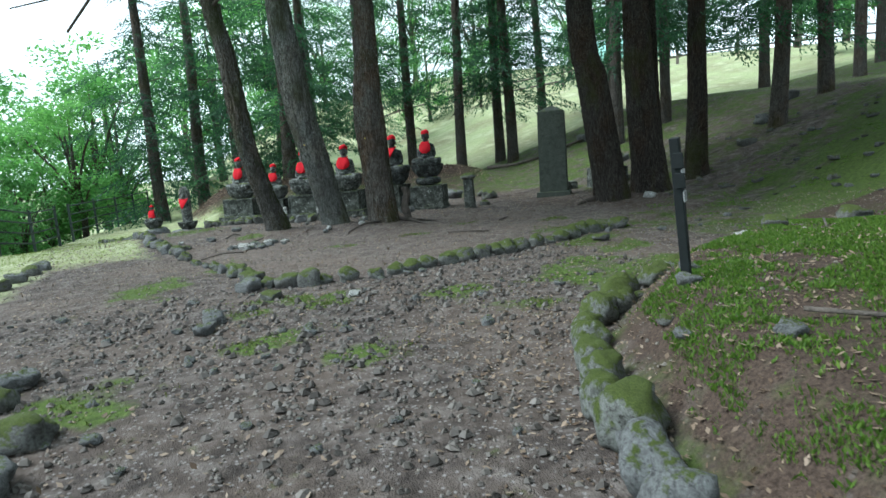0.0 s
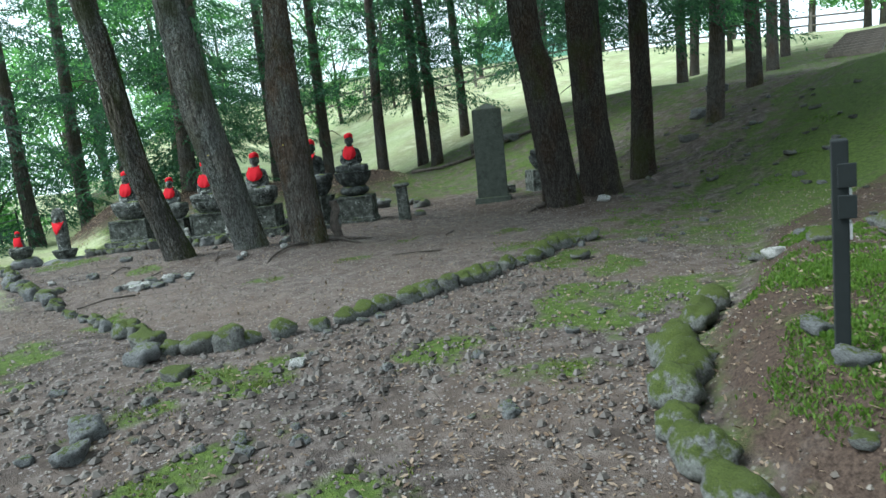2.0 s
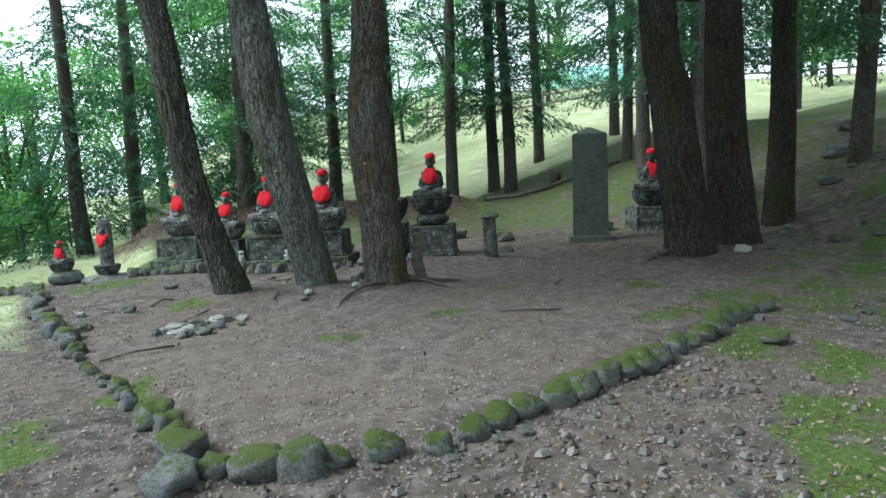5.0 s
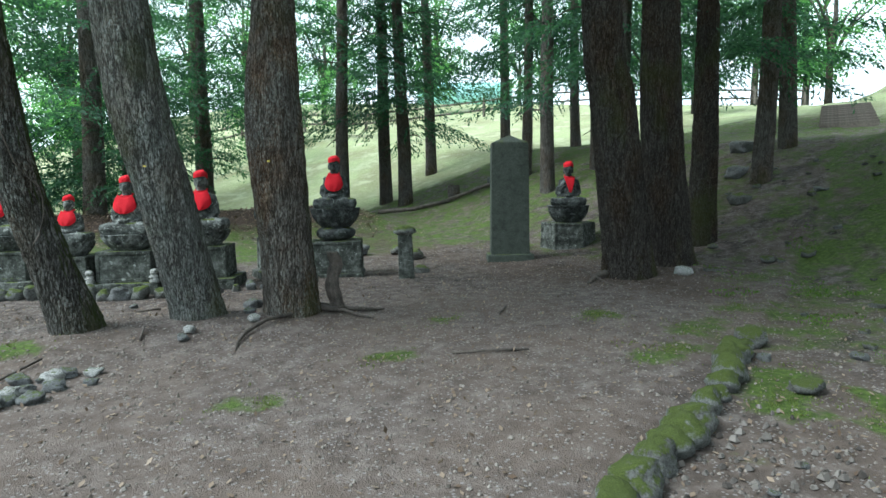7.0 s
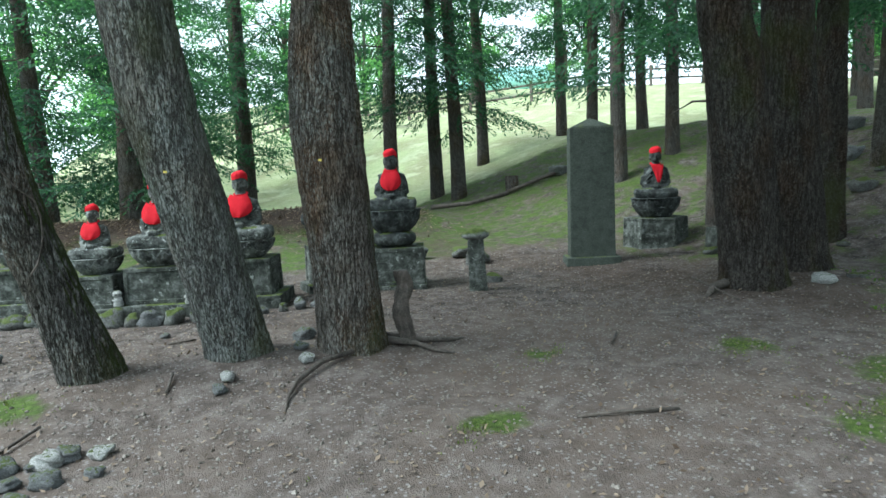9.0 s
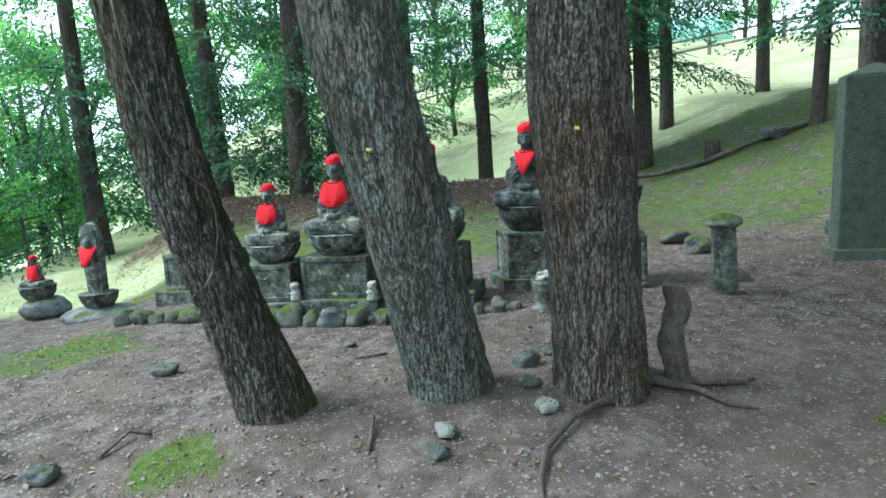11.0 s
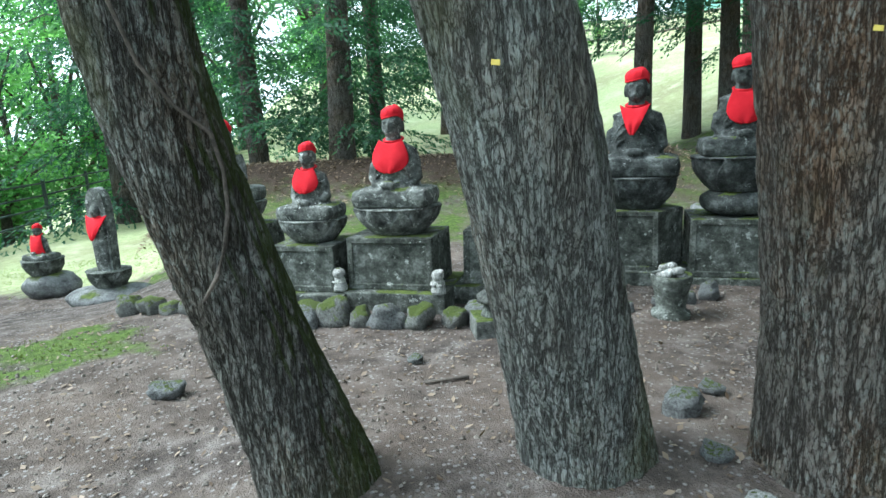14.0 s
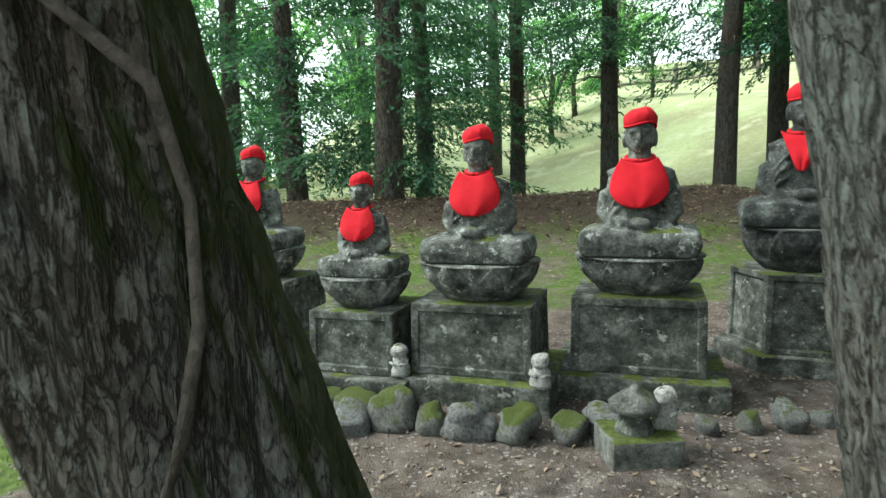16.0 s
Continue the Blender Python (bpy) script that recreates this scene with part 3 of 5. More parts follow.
def conifer(x, y, r, crown, turn, lean=(0, 0), tall=1.0):
    # shared label: also used for the unseen shade trees added further down
    t = thing("cedar_tree", pose(x, y, ground_z(x, y), lean[1], lean[0], turn), "tall straight cedar with grey-brown bark and drooping dark foliage", "tree", "cedars of the grove")
    trunk = new("trunk", FARTRUNKS[int(turn) % 3])
    trunk.parent, trunk.scale = t, (r / 0.19, r / 0.19, tall)
    for me in BOUGHS:
        limb = new("limb", me)
        limb.parent = t
    c = new("crown", crown)
    c.parent, c.scale = t, (1, 1, tall)
    return t


FAR = [(11.0, 20.4, 0.22, 0), (11.1, 21.6, 0.21, 1), (9.0, 20.6, 0.2, 2), (12.3, 16.0, 0.19, 0), (14.0, 15.8, 0.17, 1), (13.4, 17.8, 0.16, 2), (13.2, 11.15, 0.2, 0), (15.5, 11.6, 0.2, 1), (21.0, 14.4, 0.2, 2),
       (16.6, 18.6, 0.17, 1), (19.7, 17.0, 0.2, 2), (24.5, 16.0, 0.18, 1), (23.7, 19.5, 0.2, 0), (3.0, 21.4, 0.25, 4), (4.35, 24.4, 0.2, 5), (6.4, 24.1, 0.19, 3), (7.85, 22.6, 0.2, 2), (1.6, 23.4, 0.22, 5),
       (-1.15, 24.0, 0.22, 4), (0.3, 26.0, 0.24, 5), (5.3, 28.2, 0.24, 5), (8.2, 30.5, 0.24, 3), (13.8, 22.8, 0.2, 2), (17.2, 22.5, 0.2, 1)]
for i, (x, y, r, kind) in enumerate(FAR):
    crown = (CROWNS + [CROWNS[0], LOWCROWNS[0], LOWCROWNS[1]])[kind]
    conifer(x, y, r, crown, i * 47, (rng.uniform(-1.5, 1.5), rng.uniform(-1.5, 1.5)), rng.uniform(0.9, 1.15))


def leaning_tree(name, pts, radii, material, label, seed, crown_turn):
    base = pts[0]
    gz = ground_z(base[0], base[1])
    t = thing(name, pose(base[0], base[1], gz), label, "tree", "old trees before the statues")
    local = [(p[0] - base[0], p[1] - base[1], p[2]) for p in pts]
    trunk = new("trunk", trunk_mesh("trunk", local, radii, material, 120, 0.018, 0.012, 0.055, 0.06, seed))
    trunk.parent = t
    c = new("crown", HIGHCROWN)
    c.parent = t
    c.matrix_basis = pose(local[-1][0] * 0.6, local[-1][1] * 0.6, 1.0, 0, 0, crown_turn)
    return t


TREE_A = leaning_tree("leaning_tree", [(1.36, 12.15, -0.25), (1.3, 12.13, 0.1), (1.16, 12.1, 0.6), (0.995, 12.06, 1.2), (0.91, 12.03, 1.6), (0.84, 12.0, 2.2), (0.74, 11.95, 3.2), (0.5, 12.0, 5), (0.15, 12.3, 13)], [0.255, 0.225, 0.187, 0.177, 0.177, 0.172, 0.157, 0.14, 0.05], BARK,
                      "dark rough-barked leaning tree with a dead vine", 1.0, 10)
TREE_B = leaning_tree("leaning_tree", [(2.4, 11.9, -0.25), (2.35, 11.86, 0.1), (2.2, 11.79, 0.7), (2.06, 11.74, 1.3), (1.9, 11.75, 2.0), (1.79, 11.76, 3.0), (1.65, 11.8, 5), (1.4, 12.0, 13)], [0.28, 0.257, 0.245, 0.252, 0.26, 0.24, 0.185, 0.05], BARKPALE,
                      "leaning tree with flaky bark and pale lichen", 4.0, 100)
TREE_C = leaning_tree("leaning_tree", [(3.19, 11.43, -0.25), (3.18, 11.43, 0.1), (3.15, 11.43, 0.7), (3.11, 11.43, 1.3), (3.09, 11.45, 1.8), (3.09, 11.46, 2.4), (3.15, 11.5, 3.2), (3.2, 11.6, 5), (3.1, 11.8, 13)], [0.31, 0.275, 0.262, 0.275, 0.285, 0.25, 0.205, 0.17, 0.05], BARKRED,
                      "reddish-barked tree with a swollen trunk and yellow tag", 8.0, 200)
TREE_D = leaning_tree("grove_tree", [(7.72, 10.42, -0.2), (7.68, 10.44, 0.3), (7.53, 10.46, 1.2), (7.35, 10.5, 2.4), (7.15, 10.55, 4), (7.0, 10.7, 13)], [0.4, 0.34, 0.31, 0.29, 0.24, 0.05], BARKDARK,
                      "thick tree with ridged grey bark", 12.0, 30)


def clump_tree(x, y):
    t = thing("twin_trunk_tree", pose(x, y, ground_z(x, y)), "dark tree with several fused trunks on one foot", "tree")
    for k, (dx, dy, lx, r) in enumerate(((0, 0, -0.3, 0.36), (0.42, 0.25, -0.15, 0.15), (1.5, 0.3, 0.05, 0.25))):
        tr = new("trunk", trunk_mesh("trunk", [(dx, dy, -0.2), (dx + lx * 0.3, dy, 0.7), (dx + lx, dy, 3), (dx + lx * 1.6, dy + 0.1, 12)], [r * 1.15, r * 0.95, r * 0.75, 0.05], BARKDARK, 64, 0.04, 0.014, 0.16, 0.07, 20.0 + k))
        tr.parent = t
    c = new("crown", HIGHCROWN)
    c.parent = t
    c.matrix_basis = pose(-0.2, 0, 0, 0, 0, 77)
    return t


clump_tree(8.78, 10.5)
# unseen trees, added beside and behind the camera only to shade the grove
for x, y in ((6.0, 0.8), (9.5, 3.2), (4.8, 1.0), (7.5, 3.2), (11.5, 4.8), (3.8, -3.0), (-2.6, -4.5), (0.6, -6.0), (12.0, 6.0), (8.0, -2.0), (13.5, 1.5), (16.0, 6.5), (5.5, -7.0), (11.0, -4.0), (17.5, 2.0)):
    conifer(x, y, 0.25, HIGHCROWN, int(x * 31) % 360)
conifer(10.6, 12.6, 0.17, CROWNS[2], 95)

# broadleaf trees and bushes on the bright slope beyond the railing
bm = bmesh.new()
for a in range(7):
    o = Vector((math.cos(a * 0.9), math.sin(a * 0.9), 0))
    add_tube(bm, [(0, 0, 1.2 + 0.2 * a), tuple(o * 0.7 + Vector((0, 0, 2.2 + 0.3 * a))), tuple(o * 1.5 + Vector((0, 0, 2.7 + 0.4 * a)))], [0.06, 0.04, 0.015], 6)
add_tube(bm, [(0, 0, -0.4), (0.1, 0, 1.5), (0, 0.1, 3), (0.1, 0.1, 5.5)], [0.15, 0.11, 0.08, 0.02], 10, 0.02)
BROADTRUNK = mesh_of("trunk", bm, BARKFAR)
BROADS = []
for k in range(3):
    cl = []
    for _ in range(46):
        a, u = rng.uniform(0, 6.28), rng.random()
        rr = 2.4 * math.sqrt(rng.random()) * math.sin(math.pi * (0.12 + 0.8 * u))
        cl.append(((rr * math.cos(a), rr * math.sin(a), 1.0 + 5.2 * u), rng.uniform(0.55, 1.0)))
    BROADS.append(broad_crown("crown", rng, cl, 0.8, BROADLEAF, 200, 0.14))


def broad_tree(x, y, s, k, z=None):
    t = thing("broadleaf_tree", pose(x, y, ground_z(x, y) if z is None else z, 0, 0, 60 * k + 13 * x), "bright green broadleaf tree in open light", "tree", "broadleaf trees beyond the railing")
    t.scale = (s, s, s)
    a = new("trunk", BROADTRUNK)
    a.parent = t
    b = new("crown", BROADS[k % 3])
    b.parent = t
    return t


for i, (x, y, s) in enumerate([(-5.3, 18.3, 0.5), (-3.9, 25.5, 0.9), (-5.6, 20.6, 0.55), (-5.2, 23.2, 0.55), (-4.9, 25.8, 0.65), (-4.6, 29, 1.1), (-3.2, 33, 1.2), (-7.2, 20.5, 0.95), (-7.6, 24.5, 1.2), (-7.5, 17.5, 1.2), (-6.8, 29.5, 1.2), (-9.5, 13.0, 0.9), (-9.5, 21.5, 1.6), (-3.8, 31, 1.3), (-11.5, 27, 1.9), (-10.5, 16, 1.5), (-13, 32, 2.2), (-9, 36, 2.0), (-14, 20, 2.2), (-15, 10, 1.8), (-4, 40, 2.0),
                               (1.5, 34, 1.5), (5, 38, 1.6), (14, 36, 0.9), (11.5, 33, 0.8), (30, 22, 1.0), (33, 17, 1.3), (38, 30, 1.6), (27, 40, 1.3), (22, 46, 1.5), (45, 26, 1.8), (36, 11, 1.5), (-20, 40, 3), (-22, 24, 3), (-18, 8, 2.5), (20, 70, 2.2), (28, 76, 2.6), (36, 68, 2.2), (45, 62, 2.6), (52, 52, 2.4), (10, 78, 2.6), (60, 42, 2.6), (0, 70, 2.6), (14, 66, 1.8), (40, 44, 1.2), (16.5, 34, 0.55), (64, 30, 2.6), (66, 18, 2.4)]):
    broad_tree(x, y, s, i)


# ---- statues ----
def lotus_mesh(rx, ry, h, petals=8):
    """A lotus bowl: a crisp rim over two rows of pointed petals with raised edges."""
    bm = bmesh.new()
    seg, rows = 180, 26
    rings = []
    for j in range(rows + 1):
        v = j / rows
        base = 0.56 + 0.40 * math.sin(min(1.0, v * 1.02) * math.pi / 2) ** 0.9
        ring = []
        for i in range(seg):
            a = 2 * math.pi * i / seg
            u = (a * petals / (2 * math.pi)) % 1.0
            near = 1 - abs(2 * u - 1)
            far = 1 - near
            tip = 1.0 * near ** 0.75
            back = 1.05 * far ** 0.6
            front_in = smoothstep(-0.03, 0.03, tip - v)
            back_in = smoothstep(-0.03, 0.03, back - v) * (1 - front_in)
            edge = math.exp(-((tip - v) / 0.055) ** 2) * smoothstep(0.05, 0.2, v)
            keel = math.exp(-(far / 0.10) ** 2)
            r = base * (0.885 + 0.085 * front_in + 0.045 * back_in + 0.045 * edge + 0.03 * keel * front_in)
            if v > 0.93:
                r = base * 0.985
            ring.append(bm.verts.new((rx * r * math.cos(a), ry * r * math.sin(a), h * v)))
        rings.append(ring)
    for lo, hi in zip(rings, rings[1:]):
        for i in range(seg):
            bm.faces.new((lo[i], lo[(i + 1) % seg], hi[(i + 1) % seg], hi[i]))
    bm.faces.new(rings[0][::-1])
    bm.faces.new(rings[-1])
    return bm


def block_mesh(w, d, h, sides=4, panel=True):
    """A squared or six-sided pedestal block with a sunk, notched panel on each face."""
    bm = bmesh.new()
    if sides == 4:
        add_box(bm, (w, d, h), (0, 0, h / 2), 0.012, 0.02, 0.004)
    else:
        add_loft(bm, [((0, 0, 0), w * 0.58, d * 0.62), ((0, 0, h), w * 0.565, d * 0.6)], 6)
        bmesh.ops.rotate(bm, verts=bm.verts[:], cent=(0, 0, 0), matrix=Matrix.Rotation(radians(0), 3, "Z"))
    if panel:
        for f in [f for f in bm.faces if abs(f.normal.z) < 0.3 and f.calc_area() > 0.4 * h * w * (0.5 if sides == 6 else 0.6)]:
            bmesh.ops.inset_region(bm, faces=[f], thickness=0.045, depth=0.0)
            g = bmesh.ops.inset_region(bm, faces=[f], thickness=0.012, depth=-0.014)
    bm.normal_update()
    return bm


def statue_bm(slim=1.0, mudra=True):
    """A seated monk: crossed legs under a robe, folded hands, long ears and a round head. Faces -y, sits at z 0."""
    bm = bmesh.new()
    add_box(bm, (0.70, 0.50, 0.175), (0, -0.015, 0.0875), 0.078)
    add_ball(bm, (0.29, 0.2, 0.035), (0, -0.02, 0.155), 28, 12)
    for s in (-1, 1):
        add_ball(bm, (0.09, 0.13, 0.08), (s * 0.255, -0.1, 0.09), 20, 12)
        add_tube(bm, [(s * 0.08, 0.02, 0.52), (s * 0.155 * slim, 0.02, 0.48), (s * 0.185 * slim, 0.015, 0.37), (s * 0.205 * slim, 0.0, 0.26), (s * 0.15, -0.09, 0.2), (s * 0.04, -0.14, 0.19)], [0.035, 0.052, 0.054, 0.052, 0.04, 0.03], 14)
        add_ball(bm, (0.016, 0.028, 0.055), (s * 0.088, 0.012, 0.695), 10, 8)
        for k in range(4):
            add_tube(bm, [(s * (0.09 + 0.05 * k), -0.1 - 0.01 * k, 0.19), (s * (0.05 + 0.035 * k), -0.20, 0.165), (s * (0.02 + 0.02 * k), -0.245, 0.1)], [0.010, 0.010, 0.007], 6)
        for k in range(3):
            add_tube(bm, [(s * 0.06, -0.10, 0.47 - 0.07 * k), (s * 0.13, -0.11, 0.40 - 0.06 * k), (s * 0.17, -0.09, 0.33 - 0.05 * k)], [0.01, 0.013, 0.008], 6)
    add_ball(bm, (0.12, 0.05, 0.07), (0, -0.215, 0.085), 16, 10)
    add_ball(bm, (0.075, 0.05, 0.04), (0, -0.205, 0.205), 14, 8)
    add_loft(bm, [((0, 0.02, 0.08), 0.24, 0.17), ((0, 0.02, 0.2), 0.22, 0.155), ((0, 0.02, 0.35), 0.19 * slim, 0.13), ((0, 0.02, 0.45), 0.19 * slim, 0.115), ((0, 0.015, 0.51), 0.155, 0.095), ((0, 0.01, 0.55), 0.085, 0.075), ((0, 0.0, 0.60), 0.066, 0.066), ((0, -0.01, 0.66), 0.06, 0.06)], 26)
    add_ball(bm, (0.088, 0.098, 0.118), (0, -0.012, 0.715), 24, 16)
    add_ball(bm, (0.055, 0.05, 0.045), (0, -0.065, 0.655), 14, 10)
    add_ball(bm, (0.013, 0.02, 0.03), (0, -0.112, 0.705), 8, 8)
    for s in (-1, 1):
        add_ball(bm, (0.03, 0.012, 0.012), (s * 0.036, -0.1, 0.735), 8, 6)
    add_ball(bm, (0.03, 0.012, 0.01), (0, -0.108, 0.665), 8, 6)
    return bm


def statue(x, y, z, turn, s, label, slim=1.0, mat=None):
    ob = part("jizo_statue", statue_bm(slim), mat or STATUE, at=pose(x, y, z, 0, 0, turn))
    ob.scale = (s, s, s)
    rm = ob.modifiers.new("union", "REMESH")
    rm.mode, rm.voxel_size, rm.use_smooth_shade = "VOXEL", 0.0095, True
    sm = ob.modifiers.new("worn", "SMOOTH")
    sm.iterations, sm.factor = 4, 0.5
    return tagged(ob, label, "statue", "row of seated stone statues")


def cap_bm(rx=0.098, ry=0.108, h=0.108):
    bm = bmesh.new()
    seg, rows = 48, 12
    rings = []
    for j in range(rows):
        v = j / (rows - 1)
        ring = []
        for i in range(seg):
            a = 2 * math.pi * i / seg
            pleat = 1 + 0.035 * math.cos(a * 11) * math.sin(v * math.pi) + 0.02 * noise.noise(Vector((math.cos(a) * 2, math.sin(a) * 2, v * 2)))
            k = (0.92 + 0.13 * math.sin(min(1, v * 1.5) * math.pi)) * math.cos(v * math.pi / 2) ** 0.5
            ring.append(bm.verts.new((rx * k * pleat, 0, 0)))
            ring[-1].co = Vector((rx * k * pleat * math.cos(a), ry * k * pleat * math.sin(a), h * math.sin(v * math.pi / 2) + 0.012 * math.cos(a * 2 + 1)))
        rings.append(ring)
    for lo, hi in zip(rings, rings[1:]):
        for i in range(seg):
            bm.faces.new((lo[i], lo[(i + 1) % seg], hi[(i + 1) % seg], hi[i]))
    bm.faces.new(rings[0][::-1])
    bm.faces.new(rings[-1])
    return bm


def band_bm(rx=0.09, ry=0.1):
    bm = bmesh.new()
    pts = []
    for i in range(41):
        a = 2 * math.pi * i / 40
        pts.append((rx * math.cos(a), ry * math.sin(a), 0.012 * math.cos(a * 2 + 1)))
    add_tube(bm, pts, 0.008, 8, 0.003)
    return bm


def cap(x, y, z, turn, s, tilt=-13):
    ob = part("red_hat", cap_bm(), RED, at=pose(x, y, z, 0, 0, turn) @ pose(0, 0.0, 0.762 * s, tilt, 0, 0))
    ob.scale = (s, s, s)
    tagged(ob, "red knitted cap with a rolled edge on a stone head", "cap", "red caps")
    part("brim", band_bm(), RED, ob)
    return ob


def bib_bm(w=0.15, long=0.27, kind="round"):
    """A cloth bib hanging from the neck over the chest."""
    bm = bmesh.new()
    cols, rows = 25, 18
    grid = []
    for j in range(rows):
        v = j / (rows - 1)
        if kind == "round":
            half = w * (0.62 + 0.38 * math.sin(min(1, v * 1.6) * math.pi / 2)) if v < 0.6 else w * math.sqrt(max(0.0, 1 - ((v - 0.6) / 0.41) ** 2))
        elif kind == "point":
            half = w * (1 - v) ** 0.8 + 0.012
        else:
            half = w * (0.7 + 0.3 * v)
        row = []
        for i in range(cols):
            u = -1 + 2 * i / (cols - 1)
            x = u * half
            z = 0.585 - long * v - 0.035 * (1 - u * u) * (1 - v)
            y = -0.088 - 0.085 * math.sin(min(1, v * 1.15) * math.pi / 2) + 2.6 * x * x * (0.6 + 0.4 * v) + 0.006 * math.sin(u * 7 + 3 * v) * v + 0.005 * noise.noise(Vector((u * 2, v * 3, w * 50)))
            row.append(bm.verts.new((x, y, z)))
        grid.append(row)
    for a, b in zip(grid, grid[1:]):
        for i in range(cols - 1):
            bm.faces.new((a[i], b[i], b[i + 1], a[i + 1]))
    return bm


def bib(x, y, z, turn, s, w=0.155, long=0.28, kind="round", twist=0):
    ob = part("red_bib", bib_bm(w, long, kind), RED, at=pose(x, y, z, 0, 0, turn) @ pose(0, 0, 0, 0, 0, twist))
    ob.scale = (s, s, s)
    so = ob.modifiers.new("cloth", "SOLIDIFY")
    so.thickness, so.offset = 0.007, 1
    bm = bmesh.new()
    pts = []
    for i in range(25):
        a = 2 * math.pi * i / 24
        pts.append((0.082 * math.sin(a), 0.005 - 0.082 * math.cos(a), 0.585 + 0.02 * math.cos(a) * -1))
    add_tube(bm, pts, 0.012, 6, 0.003)
    part("neck_tie", bm, RED, ob)
    return tagged(ob, "bright red cotton bib tied round a statue's neck", "bib", "red bibs")


def pedestal(x, y, z, turn, slab, block, lotus, sides=4, cushion=None, label="", mats=None):
    block_mat, seat_mat = mats or (PLINTH, STATUE)
    t = thing("stone_pedestal", pose(x, y, z, 0, 0, turn), label or "weathered grey stone pedestal with a carved lotus seat", "pedestal", "statue pedestals")
    h = -0.08
    if slab:
        bm = bmesh.new()
        if sides == 4:
            add_box(bm, (slab[0], slab[1], slab[2] + 0.08), (0, 0, slab[2] / 2 - 0.04), 0.012, 0.01, 0.006)
        else:
            add_loft(bm, [((0, 0, -0.08), slab[0] * 0.58, slab[1] * 0.62), ((0, 0, slab[2]), slab[0] * 0.57, slab[1] * 0.61)], 6)
        part("base_slab", bm, PLINTH, t, "mossy stone base slab", smooth=False)
        h = slab[2]
    part("block", block_mesh(*block, sides), block_mat, t, at=pose(0, 0, h), smooth=False)
    h += block[2]
    if cushion:
        bm = bmesh.new()
        add_ball(bm, (cushion[0], cushion[0] * 0.9, cushion[1] / 2), (0, 0, cushion[1] / 2), 36, 16, 0.8)
        part("round_cushion", bm, seat_mat, t, "flattened round stone", at=pose(0, 0, h))
        h += cushion[1] * 0.94
    part("lotus_seat", lotus_mesh(*lotus), seat_mat, t, at=pose(0, 0, h))
    return z + h + lotus[2] * 0.97


FACE = -34.0
SEATED = "weathered grey stone statue of a seated monk, lichen-spotted"
# place, pedestal sizes, statue size, bib
ROW = [
    (1.03, 16.2, FACE, (1.0, 0.76, 0.12), (0.8, 0.58, 0.42), (0.38, 0.33, 0.22), 4, None, 0.9, (0.14, 0.30, "round", 0)),
    (1.69, 15.0, FACE, (0.76, 0.66, 0.12), (0.56, 0.50, 0.38), (0.30, 0.27, 0.19), 4, None, 0.72, (0.16, 0.28, "round", 0)),
    (2.34, 14.68, FACE, (0.94, 0.74, 0.14), (0.72, 0.56, 0.42), (0.38, 0.33, 0.22), 4, None, 0.91, (0.165, 0.28, "round", 0)),
    (3.24, 14.41, FACE, (0.98, 0.74, 0.14), (0.74, 0.56, 0.44), (0.39, 0.33, 0.22), 4, None, 0.97, (0.165, 0.29, "round", 0)),
    (4.43, 14.43, FACE - 4, (0.86, 0.76, 0.12), (0.70, 0.62, 0.50), (0.38, 0.34, 0.28), 6, None, 1.04, (0.11, 0.24, "point", -8)),
    (5.12, 13.97, FACE, (0.84, 0.66, 0.06), (0.80, 0.60, 0.49), (0.41, 0.36, 0.29), 4, (0.30, 0.22), 0.93, (0.145, 0.30, "round", 0)),
    (9.64, 13.12, FACE - 14, None, (0.90, 0.76, 0.52), (0.42, 0.38, 0.32), 6, None, 0.96, (0.10, 0.32, "point", 14)),
]
for x, y, turn, slab, block, lotus, sides, cushion, s, (bw, bl, bk, bt) in ROW:
    z = ground_z(x, y)
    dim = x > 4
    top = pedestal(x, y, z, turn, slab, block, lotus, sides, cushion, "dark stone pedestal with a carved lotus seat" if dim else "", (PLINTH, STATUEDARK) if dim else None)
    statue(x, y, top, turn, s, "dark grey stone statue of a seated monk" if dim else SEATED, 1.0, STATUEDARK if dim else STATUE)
    cap(x, y, top, turn, s)
    bib(x, y, top, turn, s, bw, bl, bk, bt)


# ---- standing stones and small carvings ----
def stele(x, y, turn):
    t = thing("stone_stele", pose(x, y, ground_z(x, y), 0, 0, turn), "tall mossy green-grey stone pillar with a pointed top", "stele")
    bm = bmesh.new()
    add_box(bm, (0.82, 0.5, 0.22), (0, 0, 0.0), 0.015, 0.04, 0.012)
    part("base", bm, STELE, t, smooth=False)
    bm = bmesh.new()
    secs = [(0.10, 0.66, 0.34), (0.7, 0.65, 0.335), (1.4, 0.64, 0.325), (2.02, 0.625, 0.315)]
    rings = []
    for z, w, d in secs:
        rings.append([bm.verts.new((sx * w / 2 + 0.006 * noise.noise(Vector((sx, z * 3, 1))), sy * d / 2, z)) for sx, sy in ((-1, -1), (1, -1), (1, 1), (-1, 1))])
    for lo, hi in zip(rings, rings[1:]):
        for i in range(4):
            bm.faces.new((lo[i], lo[(i + 1) % 4], hi[(i + 1) % 4], hi[i]))
    tip = bm.verts.new((0, 0, 2.16))
    for i in range(4):
        bm.faces.new((rings[-1][i], rings[-1][(i + 1) % 4], tip))
    bm.faces.new(rings[0][::-1])
    bmesh.ops.bevel(bm, geom=bm.edges[:], offset=0.012, segments=2, affect="EDGES")
    part("shaft", bm, STELE, t, smooth=False)
    return t


stele(8.05, 13.1, FACE - 4)


